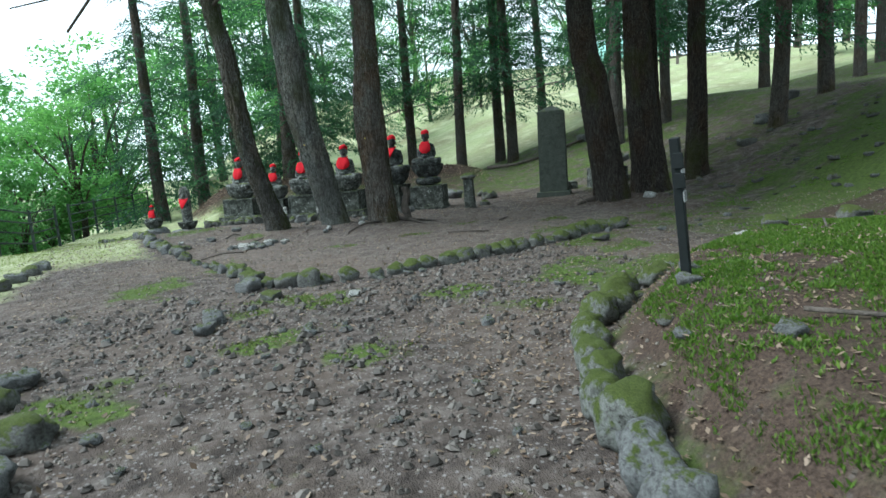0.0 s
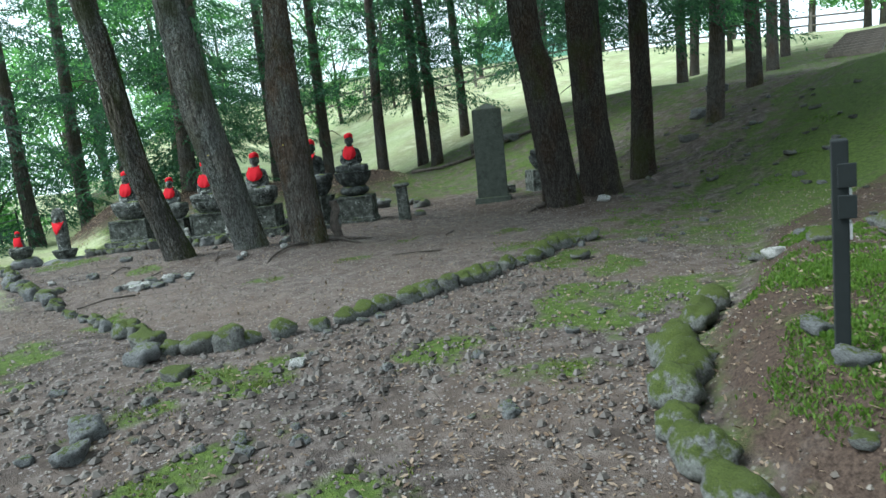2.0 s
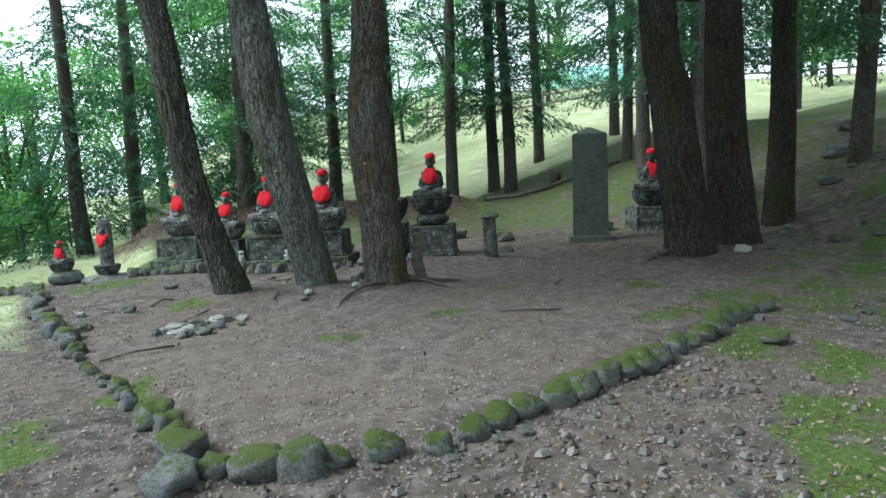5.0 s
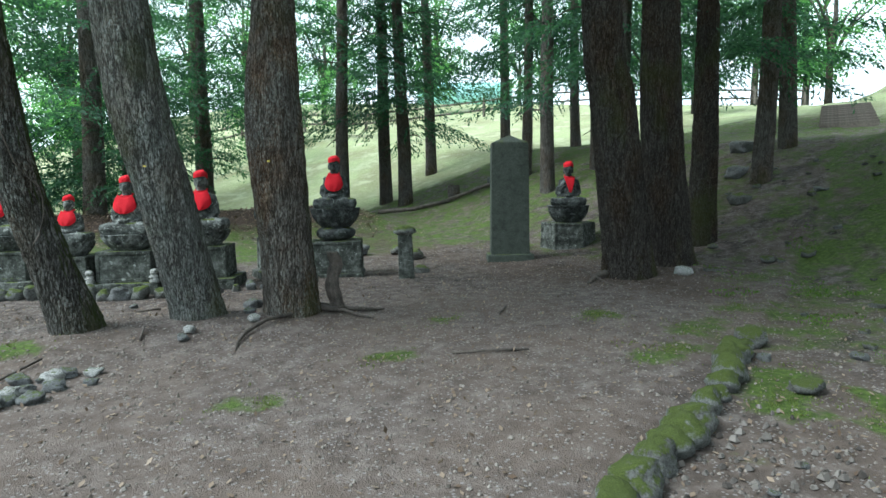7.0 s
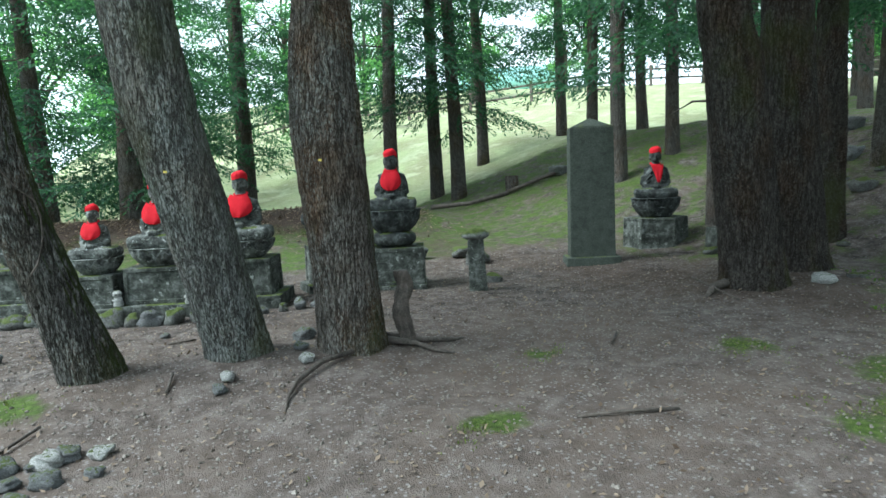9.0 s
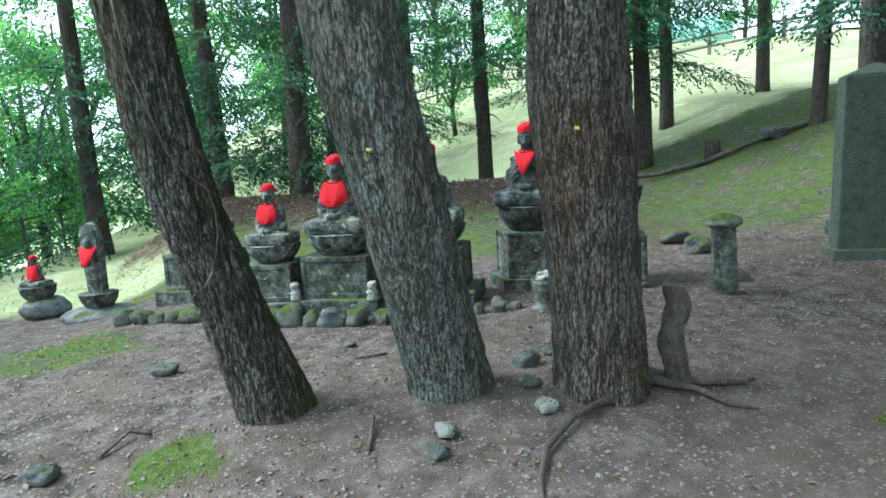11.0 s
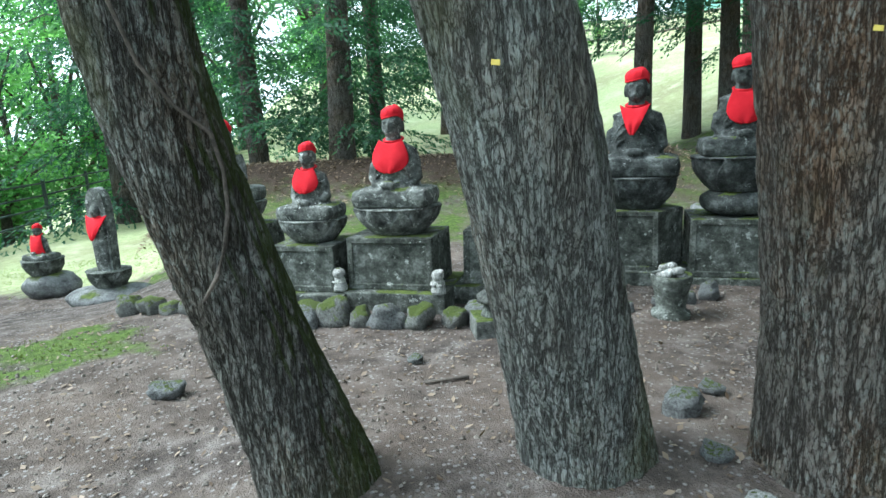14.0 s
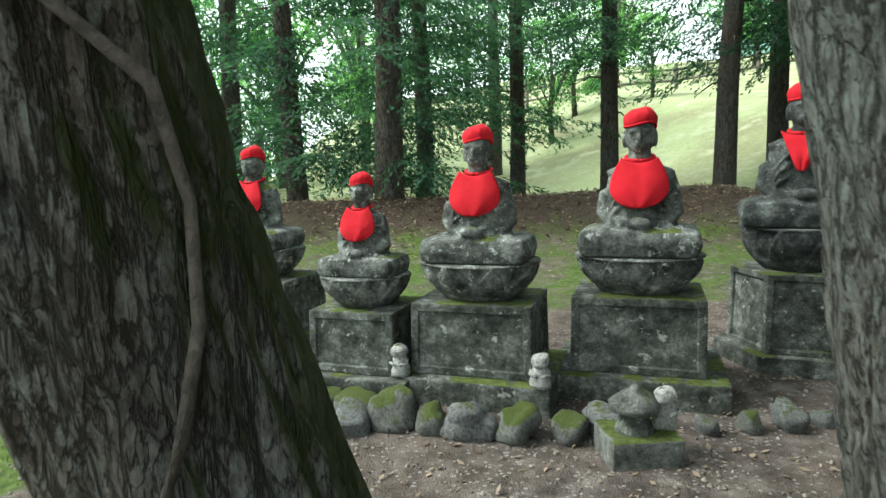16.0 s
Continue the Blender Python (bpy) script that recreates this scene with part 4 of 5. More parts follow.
def rough_stone_bm(rng, sx, sy, sz, sub=2, rough=0.3, power=0.72):
    bm = bmesh.new()
    bmesh.ops.create_icosphere(bm, subdivisions=sub, radius=1.0)
    o = Vector((rng.uniform(0, 90), rng.uniform(0, 90), 0))
    for v in bm.verts:
        c = v.co.normalized()
        k = 1 + rough * 1.6 * noise.noise(c * 1.1 + o) + rough * 0.5 * noise.noise(c * 3 + o)
        c = Vector([math.copysign(abs(a) ** power, a) for a in c])
        v.co = Vector((c.x * sx, c.y * sy, c.z * sz)) * k
    return bm


srng = random.Random(11)
STONES = {}
for key, mat in (("rock", ROCK), ("moss", MOSSROCK), ("half", HALFMOSS), ("pale", LIMESPOT)):
    STONES[key] = [mesh_of("stone", rough_stone_bm(srng, 1, 0.8, 0.66, 3, 0.3, {"moss": 0.9, "half": 0.8}.get(key, 0.72)), mat) for _ in range(5)]


def stone(x, y, size, key="rock", parent=None, flat=1.0, sink=0.3, label="", name="stone", turn=None, k=None):
    ob = new(name, STONES[key][srng.randrange(5) if k is None else k])
    z = ground_z(x, y)
    ob.matrix_basis = pose(x, y, z + size * 0.62 * flat * (1 - sink), srng.uniform(-12, 12), srng.uniform(-12, 12), srng.uniform(0, 360) if turn is None else turn)
    ob.scale = (size, size, size * flat)
    if parent is not None:
        ob.parent = parent
    else:
        tagged(ob, label or "loose grey field stone on bare soil", "stone", "loose stones")
    return ob


def along(line, gap):
    out, rest = [], 0.0
    for (ax, ay), (bx, by) in zip(line, line[1:]):
        n = math.hypot(bx - ax, by - ay)
        d = rest
        while d < n:
            out.append((ax + (bx - ax) * d / n, ay + (by - ay) * d / n, math.degrees(math.atan2(by - ay, bx - ax))))
            d += gap * srng.uniform(0.8, 1.2)
        rest = d - n
    return out


kerb = thing("stone_kerb", pose(0, 0, 0), "low edging of mossy field stones round the gravel", "stone edging")
for x, y, a in along(KERB[:14], 0.245):
    stone(x + srng.uniform(-0.035, 0.035), y + srng.uniform(-0.035, 0.035), srng.uniform(0.085, 0.15) * (1 if y < 8.2 and a > 90 or x > 0.5 else 0.62), srng.choice(["moss", "moss", "half"] if x > 1.2 else ["half", "half", "moss", "rock"]), kerb, srng.uniform(0.9, 1.35), 0.38, turn=a + srng.uniform(-15, 15))
for x, y, a in along(KERB[13:], 0.24):
    stone(x + srng.uniform(-.04, .04), y, srng.uniform(0.09, 0.13), srng.choice(["half", "rock", "rock", "moss"]), kerb, 1.1, 0.25, turn=a + srng.uniform(-25, 25))
bank_kerb = thing("bank_edging", pose(0, 0, 0), "large moss-covered boulders along the foot of the bank", "stone edging")
for i, (x, y, a) in enumerate(along(BANK[2:9], 0.3)):
    s = 0.165 if y < 3.4 else 0.15
    stone(x + srng.uniform(-0.05, 0.05), y, s * srng.uniform(0.8, 1.12), "rock" if 2 <= i <= 3 else "moss", bank_kerb, 1.15, 0.05, turn=a + srng.uniform(-12, 12))
row_edge = thing("plinth_edging", pose(0, 0, 0), "row of mossy rough stones before the pedestals", "stone edging")
for x, y, a in along([(0.15, 15.42), (0.7, 15.05), (1.36, 14.72), (1.72, 14.34), (2.13, 14.02), (2.5, 13.88), (3.1, 13.72), (3.9, 13.55), (4.6, 13.55)], 0.22):
    stone(x, y, srng.uniform(0.08, 0.14) if x < 2.9 else srng.uniform(0.05, 0.09), srng.choice(["half", "rock", "half", "rock", "moss"]), row_edge, srng.uniform(0.9, 1.5), 0.35)
for x, y, s, k in [(-1.09, 3.35, 0.14, "rock"), (-1.05, 3.85, 0.16, "half"), (-1.35, 4.55, 0.14, "half"), (-1.3, 4.9, 0.12, "rock"), (-0.9, 3.0, 0.1, "moss"), (-2.6, 9.2, 0.14, "rock"), (-2.55, 9.7, 0.15, "half"), (-2.5, 10.3, 0.14, "rock"), (-2.45, 10.9, 0.15, "half"), (-2.42, 11.4, 0.14, "rock"),
                   (-0.06, 5.82, 0.12, "rock"), (-0.14, 5.56, 0.09, "rock"), (0.5, 6.5, 0.1, "half"), (0.35, 7.2, 0.14, "rock"), (3.0, 4.05, 0.07, "half"), (1.24, 6.05, 0.06, "pale"), (5.1, 4.9, 0.09, "pale"), (3.3, 12.2, 0.06, "rock"), (3.0, 12.05, 0.11, "rock"),
                   (0.63, 13.4, 0.09, "rock"), (2.12, 11.36, 0.07, "pale"), (2.02, 11.22, 0.06, "rock"), (1.35, 12.2, 0.07, "half"), (1.5, 12.2, 0.05, "half"), (2.72, 11.3, 0.07, "pale"), (2.8, 11.62, 0.06, "rock"), (2.05, 13.3, 0.05, "rock"),
                   (8.6, 13.7, 0.2, "rock"), (7.0, 14.6, 0.22, "half"), (6.5, 15.8, 0.25, "rock"), (6.2, 13.2, 0.12, "half"), (8.2, 9.9, 0.12, "pale"), (9.6, 9.4, 0.1, "half"), (7.2, 15.2, 0.2, "half"), (3.95, 15.6, 0.14, "rock"), (4.1, 15.9, 0.12, "moss"), (1.5, 14.35, 0.13, "rock"),
                   (2.1, 2.62, 0.05, "rock"), (2.25, 2.9, 0.05, "half"), (2.05, 1.5, 0.07, "half"), (2.3, 1.3, 0.06, "rock"), (2.55, 1.6, 0.05, "pale"), (2.2, 2.1, 0.06, "rock"), (2.6, 3.1, 0.07, "rock"), (2.9, 3.4, 0.07, "rock"), (2.75, 1.35, 0.08, "half"), (0.1, 12.0, 0.09, "rock"), (-0.3, 11.3, 0.08, "half"), (-0.4, 12.1, 0.06, "pale"),
                   (12.6, 18.2, 0.25, "rock"), (12.0, 11.0, 0.2, "half"), (13.5, 11.8, 0.25, "rock"), (15.2, 12.5, 0.25, "rock"), (11.2, 14.5, 0.2, "rock"), (6.0, 4.4, 0.15, "half"), (5.5, 5.3, 0.1, "half")]:
    stone(x, y, s, k, flat=0.85)
for _ in range(26):
    a, r = srng.uniform(0, 6.28), 0.55 * math.sqrt(srng.random())
    stone(0.75 + r * 1.0 * math.cos(a), 10.55 + 0.55 * r * math.sin(a), srng.uniform(0.04, 0.09), srng.choice(["rock", "rock", "pale"]), flat=0.7, label="bluish broken stone in a small heap")

for _ in range(90):
    x, y = srng.uniform(4.8, 14.5), srng.uniform(4.2, 12.0)
    if inside_mound(x, y) < 0.1 or x > 8.5:
        stone(x, y, srng.choice([0.04, 0.05, 0.06, 0.08, 0.11]), srng.choice(["rock", "half", "half"]), flat=0.8, label="small half-buried stone on the mossy slope")
for _ in range(110):
    x, y = srng.uniform(-2.6, 4.0), srng.uniform(2.4, 7.0)
    if off_line(BANK, x, y) < -0.15 and inside_mound(x, y) < 0.1:
        stone(x, y, srng.choice([0.02, 0.025, 0.03, 0.035, 0.05]), "rock", flat=0.8, sink=0.45, label="small grey stone on the gravel path")


def small_figure(x, y, z, turn, h, label, mat):
    bm = bmesh.new()
    add_loft(bm, [((0, 0, 0), 0.3, 0.27), ((0, 0, 0.12), 0.31, 0.28), ((0, 0, 0.3), 0.26, 0.22), ((0, 0, 0.5), 0.24, 0.2), ((0, 0, 0.6), 0.2, 0.17), ((0, 0, 0.64), 0.14, 0.13)], 16)
    add_ball(bm, (0.25, 0.24, 0.21), (0, -0.04, 0.78), 16, 12, 0.8)
    for s in (-1, 1):
        add_tube(bm, [(s * 0.22, 0, 0.52), (s * 0.27, -0.1, 0.38), (s * 0.08, -0.24, 0.36)], [0.06, 0.06, 0.05], 8)
    for v in bm.verts:
        v.co += noise.noise_vector(v.co * 4 + Vector((x * 9, y, 0))) * 0.05
    ob = part("small_stone_figure", bm, mat, at=pose(x, y, z, 0, 0, turn))
    ob.scale = (h, h, h)
    return tagged(ob, label, "statue")


def local(x, y, turn, lx, ly):
    a = radians(turn)
    return x + lx * math.cos(a) - ly * math.sin(a), y + lx * math.sin(a) + ly * math.cos(a)


for lx in (-0.41, 0.41):
    px, py = local(2.34, 14.68, FACE, lx, -0.325)
    small_figure(px, py, ground_z(2.34, 14.68) + 0.14, FACE, 0.19, "small worn stone guardian with a white lichened head", LIMESPOT)

# small stone lantern pieces before the pedestals
lx0, ly0 = 2.72, 13.60
t = thing("stone_lantern", pose(lx0, ly0, ground_z(lx0, ly0), 0, 0, -12), "small broken stone lantern on a mossy square base", "lantern")
t.scale = (0.78, 0.78, 0.78)
bm = bmesh.new()
add_box(bm, (0.42, 0.36, 0.18), (0, 0, 0.07), 0.012, 0.02, 0.008)
part("base", bm, WETMOSS, t, smooth=False)
bm = bmesh.new()
add_loft(bm, [((-0.02, 0, 0.15), 0.12, 0.11), ((-0.02, 0, 0.17), 0.115, 0.105), ((-0.02, 0, 0.25), 0.085, 0.08), ((-0.02, 0, 0.27), 0.09, 0.08)], 12)
part("shaft", bm, PLINTH, t)
bm = bmesh.new()
add_loft(bm, [((-0.02, 0, 0.25), 0.07, 0.06), ((-0.02, 0, 0.29), 0.145, 0.13), ((-0.02, 0, 0.33), 0.15, 0.13), ((-0.02, 0, 0.37), 0.10, 0.09), ((-0.02, 0, 0.41), 0.04, 0.04), ((-0.02, 0, 0.44), 0.02, 0.02)], 14)
for v in bm.verts:
    v.co += noise.noise_vector(v.co * 14) * 0.02
part("roof", bm, WETMOSS, t)
small_figure(lx0 + 0.135, ly0 - 0.01, ground_z(lx0, ly0) + 0.123, -20, 0.2, "small stone figure with a whitened head on the lantern base", LIMESPOT)

# short post with a mossy cap
px, py = 5.67, 12.86
t = thing("stone_post", pose(px, py, ground_z(px, py), 0, -1.5, FACE - 4), "short square stone post with a mossy cap stone", "post")
bm = bmesh.new()
add_box(bm, (0.23, 0.2, 0.72), (0, 0, 0.30), 0.012, 0.12, 0.006)
part("shaft", bm, PLINTH, t, smooth=False)
bm = bmesh.new()
add_loft(bm, [((0, 0, 0.65), 0.12, 0.11), ((0, 0, 0.68), 0.17, 0.15), ((0, 0, 0.72), 0.17, 0.15), ((0, 0, 0.76), 0.12, 0.11), ((0, 0, 0.79), 0.05, 0.05)], 12)
part("cap", bm, MOSSROCK, t)

# stone flower vase filled with pebbles
vx, vy = 3.96, 13.34
t = thing("stone_vase", pose(vx, vy, ground_z(vx, vy)), "stone flower vase filled with pebbles", "vase")
bm = bmesh.new()
add_loft(bm, [((0, 0, -0.02), 0.13, 0.13), ((0, 0, 0.04), 0.135, 0.135), ((0, 0, 0.06), 0.10, 0.10), ((0, 0, 0.18), 0.115, 0.115), ((0, 0, 0.27), 0.14, 0.14), ((0, 0, 0.31), 0.145, 0.145), ((0, 0, 0.31), 0.115, 0.115), ((0, 0, 0.27), 0.105, 0.105)], 24)
part("body", bm, PLINTH, t)
for k in range(9):
    a = k * 0.9
    p = part("pebble", rough_stone_bm(srng, 0.045, 0.04, 0.03, 1), LIMESPOT, t, at=pose(0.065 * math.cos(a) * (k > 1), 0.065 * math.sin(a) * (k > 1), 0.30 + 0.025 * (k % 3)))

# low blocks by the far statue
for bx, by, s, h in ((9.75, 12.0, 0.4, 0.28), (8.95, 13.9, 0.5, 0.2), (5.15, 13.75, 0.3, 0.1)):
    bm = bmesh.new()
    add_box(bm, (s, s * 0.8, h + 0.1), (0, 0, h / 2 - 0.05), 0.015, 0.04, 0.012)
    tagged(part("stone_block", bm, PLINTH, at=pose(bx, by, ground_z(bx, by), 0, 0, FACE + 8), smooth=False), "low squared stone block on the ground", "stone block")
# two little statues on the grass
sx, sy = -1.14, 17.98
z = ground_z(sx, sy)
bm = rough_stone_bm(srng, 0.31, 0.24, 0.17, 4, 0.1, 0.9)
tagged(part("base_boulder", bm, ROCK, at=pose(sx + 0.05, sy, z + 0.11, 0, 0, -20)), "rounded dark boulder under a small statue", "stone")
t = thing("lotus_pedestal", pose(sx, sy, z + 0.24, 0, 0, FACE), "small dark stone lotus bowl", "pedestal")
part("lotus_seat", lotus_mesh(0.25, 0.23, 0.2), PLINTH, t)
statue(sx, sy, z + 0.42, FACE, 0.5, "small seated stone statue on a lotus bowl", 0.9)
cap(sx, sy, z + 0.42, FACE, 0.5)
bib(sx, sy, z + 0.42, FACE, 0.52, 0.2, 0.4, "wide")
qx, qy = -0.31, 17.15
z = ground_z(qx, qy)
bm = rough_stone_bm(srng, 0.48, 0.32, 0.13, 4, 0.06, 0.95)
tagged(part("base_boulder", bm, ROCK, at=pose(qx, qy, z + 0.05, 0, 0, -14)), "flat pale grey boulder under a standing carving", "stone")
t = thing("lotus_pedestal", pose(qx, qy, z + 0.15, 0, 0, FACE), "small dark stone lotus bowl", "pedestal")
part("lotus_seat", lotus_mesh(0.26, 0.22, 0.2, 8), PLINTH, t)
bm = bmesh.new()
outline = [(-0.12, 0.0), (0.12, 0.0), (0.14, 0.5), (0.14, 0.8)] + [(0.14 * math.cos(a), 0.8 + 0.27 * math.sin(a) ** 0.9) for a in (math.pi * k / 12 for k in range(1, 12))] + [(-0.14, 0.8), (-0.14, 0.5)]
back = [bm.verts.new((x, 0.07, h)) for x, h in outline]
front = [bm.verts.new((x * 0.96, -0.05, h)) for x, h in outline]
bm.faces.new(back)
bm.faces.new(front[::-1])
for i in range(len(outline)):
    j = (i + 1) % len(outline)
    bm.faces.new((front[i], front[j], back[j], back[i]))
add_loft(bm, [((0, -0.05, 0), 0.1, 0.06), ((0, -0.05, 0.35), 0.1, 0.07), ((0, -0.05, 0.6), 0.11, 0.07), ((0, -0.05, 0.68), 0.05, 0.05)], 14)
add_ball(bm, (0.06, 0.06, 0.08), (0, -0.06, 0.78), 14, 10)
tagged(part("standing_statue", bm, STATUE, at=pose(qx, qy, z + 0.33, 0, 0, FACE), smooth=False), "standing stone carving against a rounded slab halo", "statue").scale = (0.9, 0.9, 0.85)
ob = bib(qx, qy, z + 0.33, FACE, 0.85, 0.15, 0.3, "point")
ob.location.z += 0.12

# marker post on the bank
mx, my = 2.66, 3.17
t = thing("marker_post", pose(mx, my, ground_z(mx, my), -2, -8.0, 32), "black-green painted marker post with small plates", "post")
bm = bmesh.new()
add_box(bm, (0.054, 0.054, 1.15), (0, 0, 0.305), 0.006)
part("post", bm, BLACK, t, smooth=False)
for hz, dx in ((0.68, -0.042), (0.56, -0.042)):
    bm = bmesh.new()
    add_box(bm, (0.012, 0.06, 0.09), (dx + 0.008, -0.02, hz + 0.07), 0.003)
    part("plate", bm, BLACK, t, "small pale plate on the post's side", smooth=False)
for hz in (0.66, 0.53):
    bm = bmesh.new()
    for a, b, c, d in ((0.045, 0.006, 0, 0.03), (0.045, 0.006, 0, -0.03), (0.006, 0.06, 0.022, 0), (0.006, 0.06, -0.022, 0)):
        add_box(bm, (a, 0.008, b), (c, -0.032, hz + d))
    part("bracket", bm, WHITEN, t, "thin metal frame", smooth=False)

# gnarled stump at the foot of the reddish tree
ob = new("tree_stump", trunk_mesh("tree_stump", [(0.05, 0, -0.1), (0.03, 0, 0.1), (-0.02, 0.02, 0.3), (0.03, 0, 0.5), (0.0, 0, 0.64)], [0.085, 0.055, 0.06, 0.06, 0.055], TWIG, 40, 0.02, 0.02, 0.05, 0.3, 31.0))
ob.matrix_basis = pose(3.6, 11.26, ground_z(3.6, 11.26), 0, 0, 30)
tagged(ob, "gnarled dead stump beside the reddish trunk", "stump")


def wood(name, pts, radii, label, category, mat=TWIG, seg=8, rough=0.015):
    bm = bmesh.new()
    x0, y0 = pts[0][0], pts[0][1]
    z0 = ground_z(x0, y0)
    add_tube(bm, [(p[0] - x0, p[1] - y0, ground_z(p[0], p[1]) - z0 + p[2]) for p in pts], radii, seg, rough)
    return tagged(part(name, bm, mat, at=pose(x0, y0, z0)), label, category)


wood("surface_root", [(3.35, 11.5, 0.05), (3.1, 11.2, 0.04), (2.75, 11.1, 0.05), (2.5, 10.95, 0.03), (2.35, 10.75, 0.02), (2.2, 10.45, -0.02)], [0.04, 0.026, 0.02, 0.017, 0.014, 0.008], "bare root running over the soil", "root")
wood("surface_root", [(3.5, 11.45, 0.04), (3.75, 11.2, 0.03), (4.0, 11.15, 0.02), (4.2, 11.2, -0.01)], [0.04, 0.028, 0.02, 0.012], "bare root running over the soil", "root")
wood("surface_root", [(3.45, 11.35, 0.04), (3.62, 11.12, 0.04), (3.7, 10.95, 0.02), (3.85, 10.85, -0.01)], [0.035, 0.024, 0.018, 0.01], "bare root running over the soil", "root")
wood("surface_root", [(7.5, 10.5, 0.05), (7.2, 10.6, 0.04), (6.9, 10.5, 0.0)], [0.07, 0.05, 0.02], "bare root running over the soil", "root")
for pts in ([(3.6, 9.3, 0.02), (3.9, 9.15, 0.03), (4.2, 9.0, 0.01)], [(5.0, 10.2, 0.02), (5.25, 10.35, 0.02)], [(2.0, 12.95, 0.02), (2.25, 12.9, 0.02)], [(0.35, 12.1, 0.02), (0.5, 12.25, 0.05), (0.62, 12.2, 0.02)],
            [(1.7, 11.4, 0.02), (1.8, 11.65, 0.03)], [(0.6, 10.9, 0.02), (0.95, 11.3, 0.03)], [(0.5, 9.9, 0.03), (0.2, 9.8, 0.05), (-0.1, 9.95, 0.02)], [(7.0, 10.2, 0.02), (7.25, 10.9, 0.12)], [(4.5, 3.6, 0.02), (5.3, 4.2, 0.04)], [(2.6, 1.9, 0.02), (2.4, 2.2, 0.04)]):
    wood("fallen_twig", pts, 0.011, "fallen dead twig on the ground", "twig")

# dead vine down the dark leaning trunk, and its loop of wire
bm = bmesh.new()
add_tube(bm, [(0.75, 11.775, 2.6), (0.79, 11.79, 2.1), (0.92, 11.815, 1.69), (1.0, 11.845, 1.58), (1.08, 11.895, 1.49), (1.105, 11.915, 1.375), (1.105, 11.905, 1.25), (1.085, 11.875, 1.14), (1.05, 11.862, 1.05), (1.0, 11.865, 0.97)], [0.005, 0.006, 0.006, 0.006, 0.007, 0.007, 0.007, 0.008, 0.009, 0.005], 8, 0.012)
tagged(part("dead_vine", bm, TWIG), "dead woody vine hanging against the trunk", "vine")
bm = bmesh.new()
add_box(bm, (0.026, 0.006, 0.016), (0, 0, 0), 0.002)
for qx, qy, qz in ((2.9, 11.2, 1.69), (1.86, 11.5, 1.645)):
    bm2 = bm.copy()
    tagged(part("yellow_tag", bm2, YELLOW, at=pose(qx, qy, qz, 0, 8, -30), smooth=False), "small yellow tag nailed to the bark", "tag")
bm.free()

# bare dead branches high on the leaning trees
for pts in ([(0.58, 11.97, 4.3), (-0.07, 11.62, 4.5), (-0.77, 11.32, 4.35), (-1.57, 11.12, 4.0), (-2.17, 11.02, 3.8)], [(0.61, 11.92, 4.6), (0.03, 12.12, 5.0), (-0.77, 12.42, 5.1), (-1.77, 12.62, 4.8)], [(0.63, 11.82, 4.1), (1.03, 11.52, 4.5), (1.33, 11.32, 4.9)],
            [(-0.77, 11.32, 4.35), (-1.17, 11.52, 4.1), (-1.57, 11.62, 3.6)], [(-0.77, 12.42, 5.1), (-1.27, 12.02, 4.8), (-1.67, 11.82, 4.3)], [(1.65, 11.65, 4.6), (1.2, 11.3, 4.9), (0.7, 11.1, 4.9)]):
    bm = bmesh.new()
    add_tube(bm, pts, [0.028 - 0.005 * i for i in range(len(pts))], 7, 0.02)
    tagged(part("dead_branch", bm, TWIG), "bare dead branch of the leaning tree", "branch")

# metal railing at the drop
posts = [(-3.95, 15.4), (-3.7, 17.2), (-3.5, 18.95), (-3.35, 20.0), (-3.0, 22.1), (-2.6, 24.0), (-2.2, 25.8), (-1.8, 27.6)]
rail = thing("metal_railing", pose(0, 0, 0), "dark green metal railing with four rails", "railing")
for (x, y) in posts:
    bm = bmesh.new()
    add_box(bm, (0.06, 0.06, 1.3), (x, y, ground_z(x, y) + 0.42), 0.005)
    part("post", bm, FENCE, rail, smooth=False)
for i, ((ax, ay), (bx, by)) in enumerate(zip(posts, posts[1:])):
    if i == 2:
        continue
    for h in (0.28, 0.52, 0.76, 1.0):
        bm = bmesh.new()
        add_tube(bm, [(ax, ay, ground_z(ax, ay) + h), (bx, by, ground_z(bx, by) + h)], 0.02, 8)
        part("rail", bm, FENCE, rail)

# wooden paddock fence and steps on the far slope
fence = thing("paddock_fence", pose(0, 0, 0), "weathered wooden rail fence on the far slope", "fence")
pts = [(8 + 3.2 * i, 46 - 1.9 * i) for i in range(13)]
for x, y in pts:
    bm = bmesh.new()
    add_box(bm, (0.14, 0.14, 1.5), (x, y, ground_z(x, y) + 0.5), 0.01)
    part("post", bm, WOOD, fence, smooth=False)
for (ax, ay), (bx, by) in zip(pts, pts[1:]):
    for h in (0.45, 1.0):
        bm = bmesh.new()
        add_tube(bm, [(ax, ay, ground_z(ax, ay) + h), (bx, by, ground_z(bx, by) + h)], 0.06, 6)
        part("rail", bm, WOOD, fence)
shed = thing("netted_field_house", pose(40.0, 51.3, ground_z(40.0, 51.3), 0, 0, -40), "low long shelter covered with teal netting on the far slope", "shelter")
bm = bmesh.new()
add_loft(bm, [((0, 0, -0.5), 4.6, 1.6), ((0, 0, 1.3), 4.6, 1.6), ((0, 0, 1.8), 4.5, 1.0), ((0, 0, 2.0), 4.4, 0.3)], 32)
part("netting", bm, TEAL, shed)
steps = thing("log_steps", pose(0, 0, 0), "earth steps edged with dark logs up the slope", "steps")
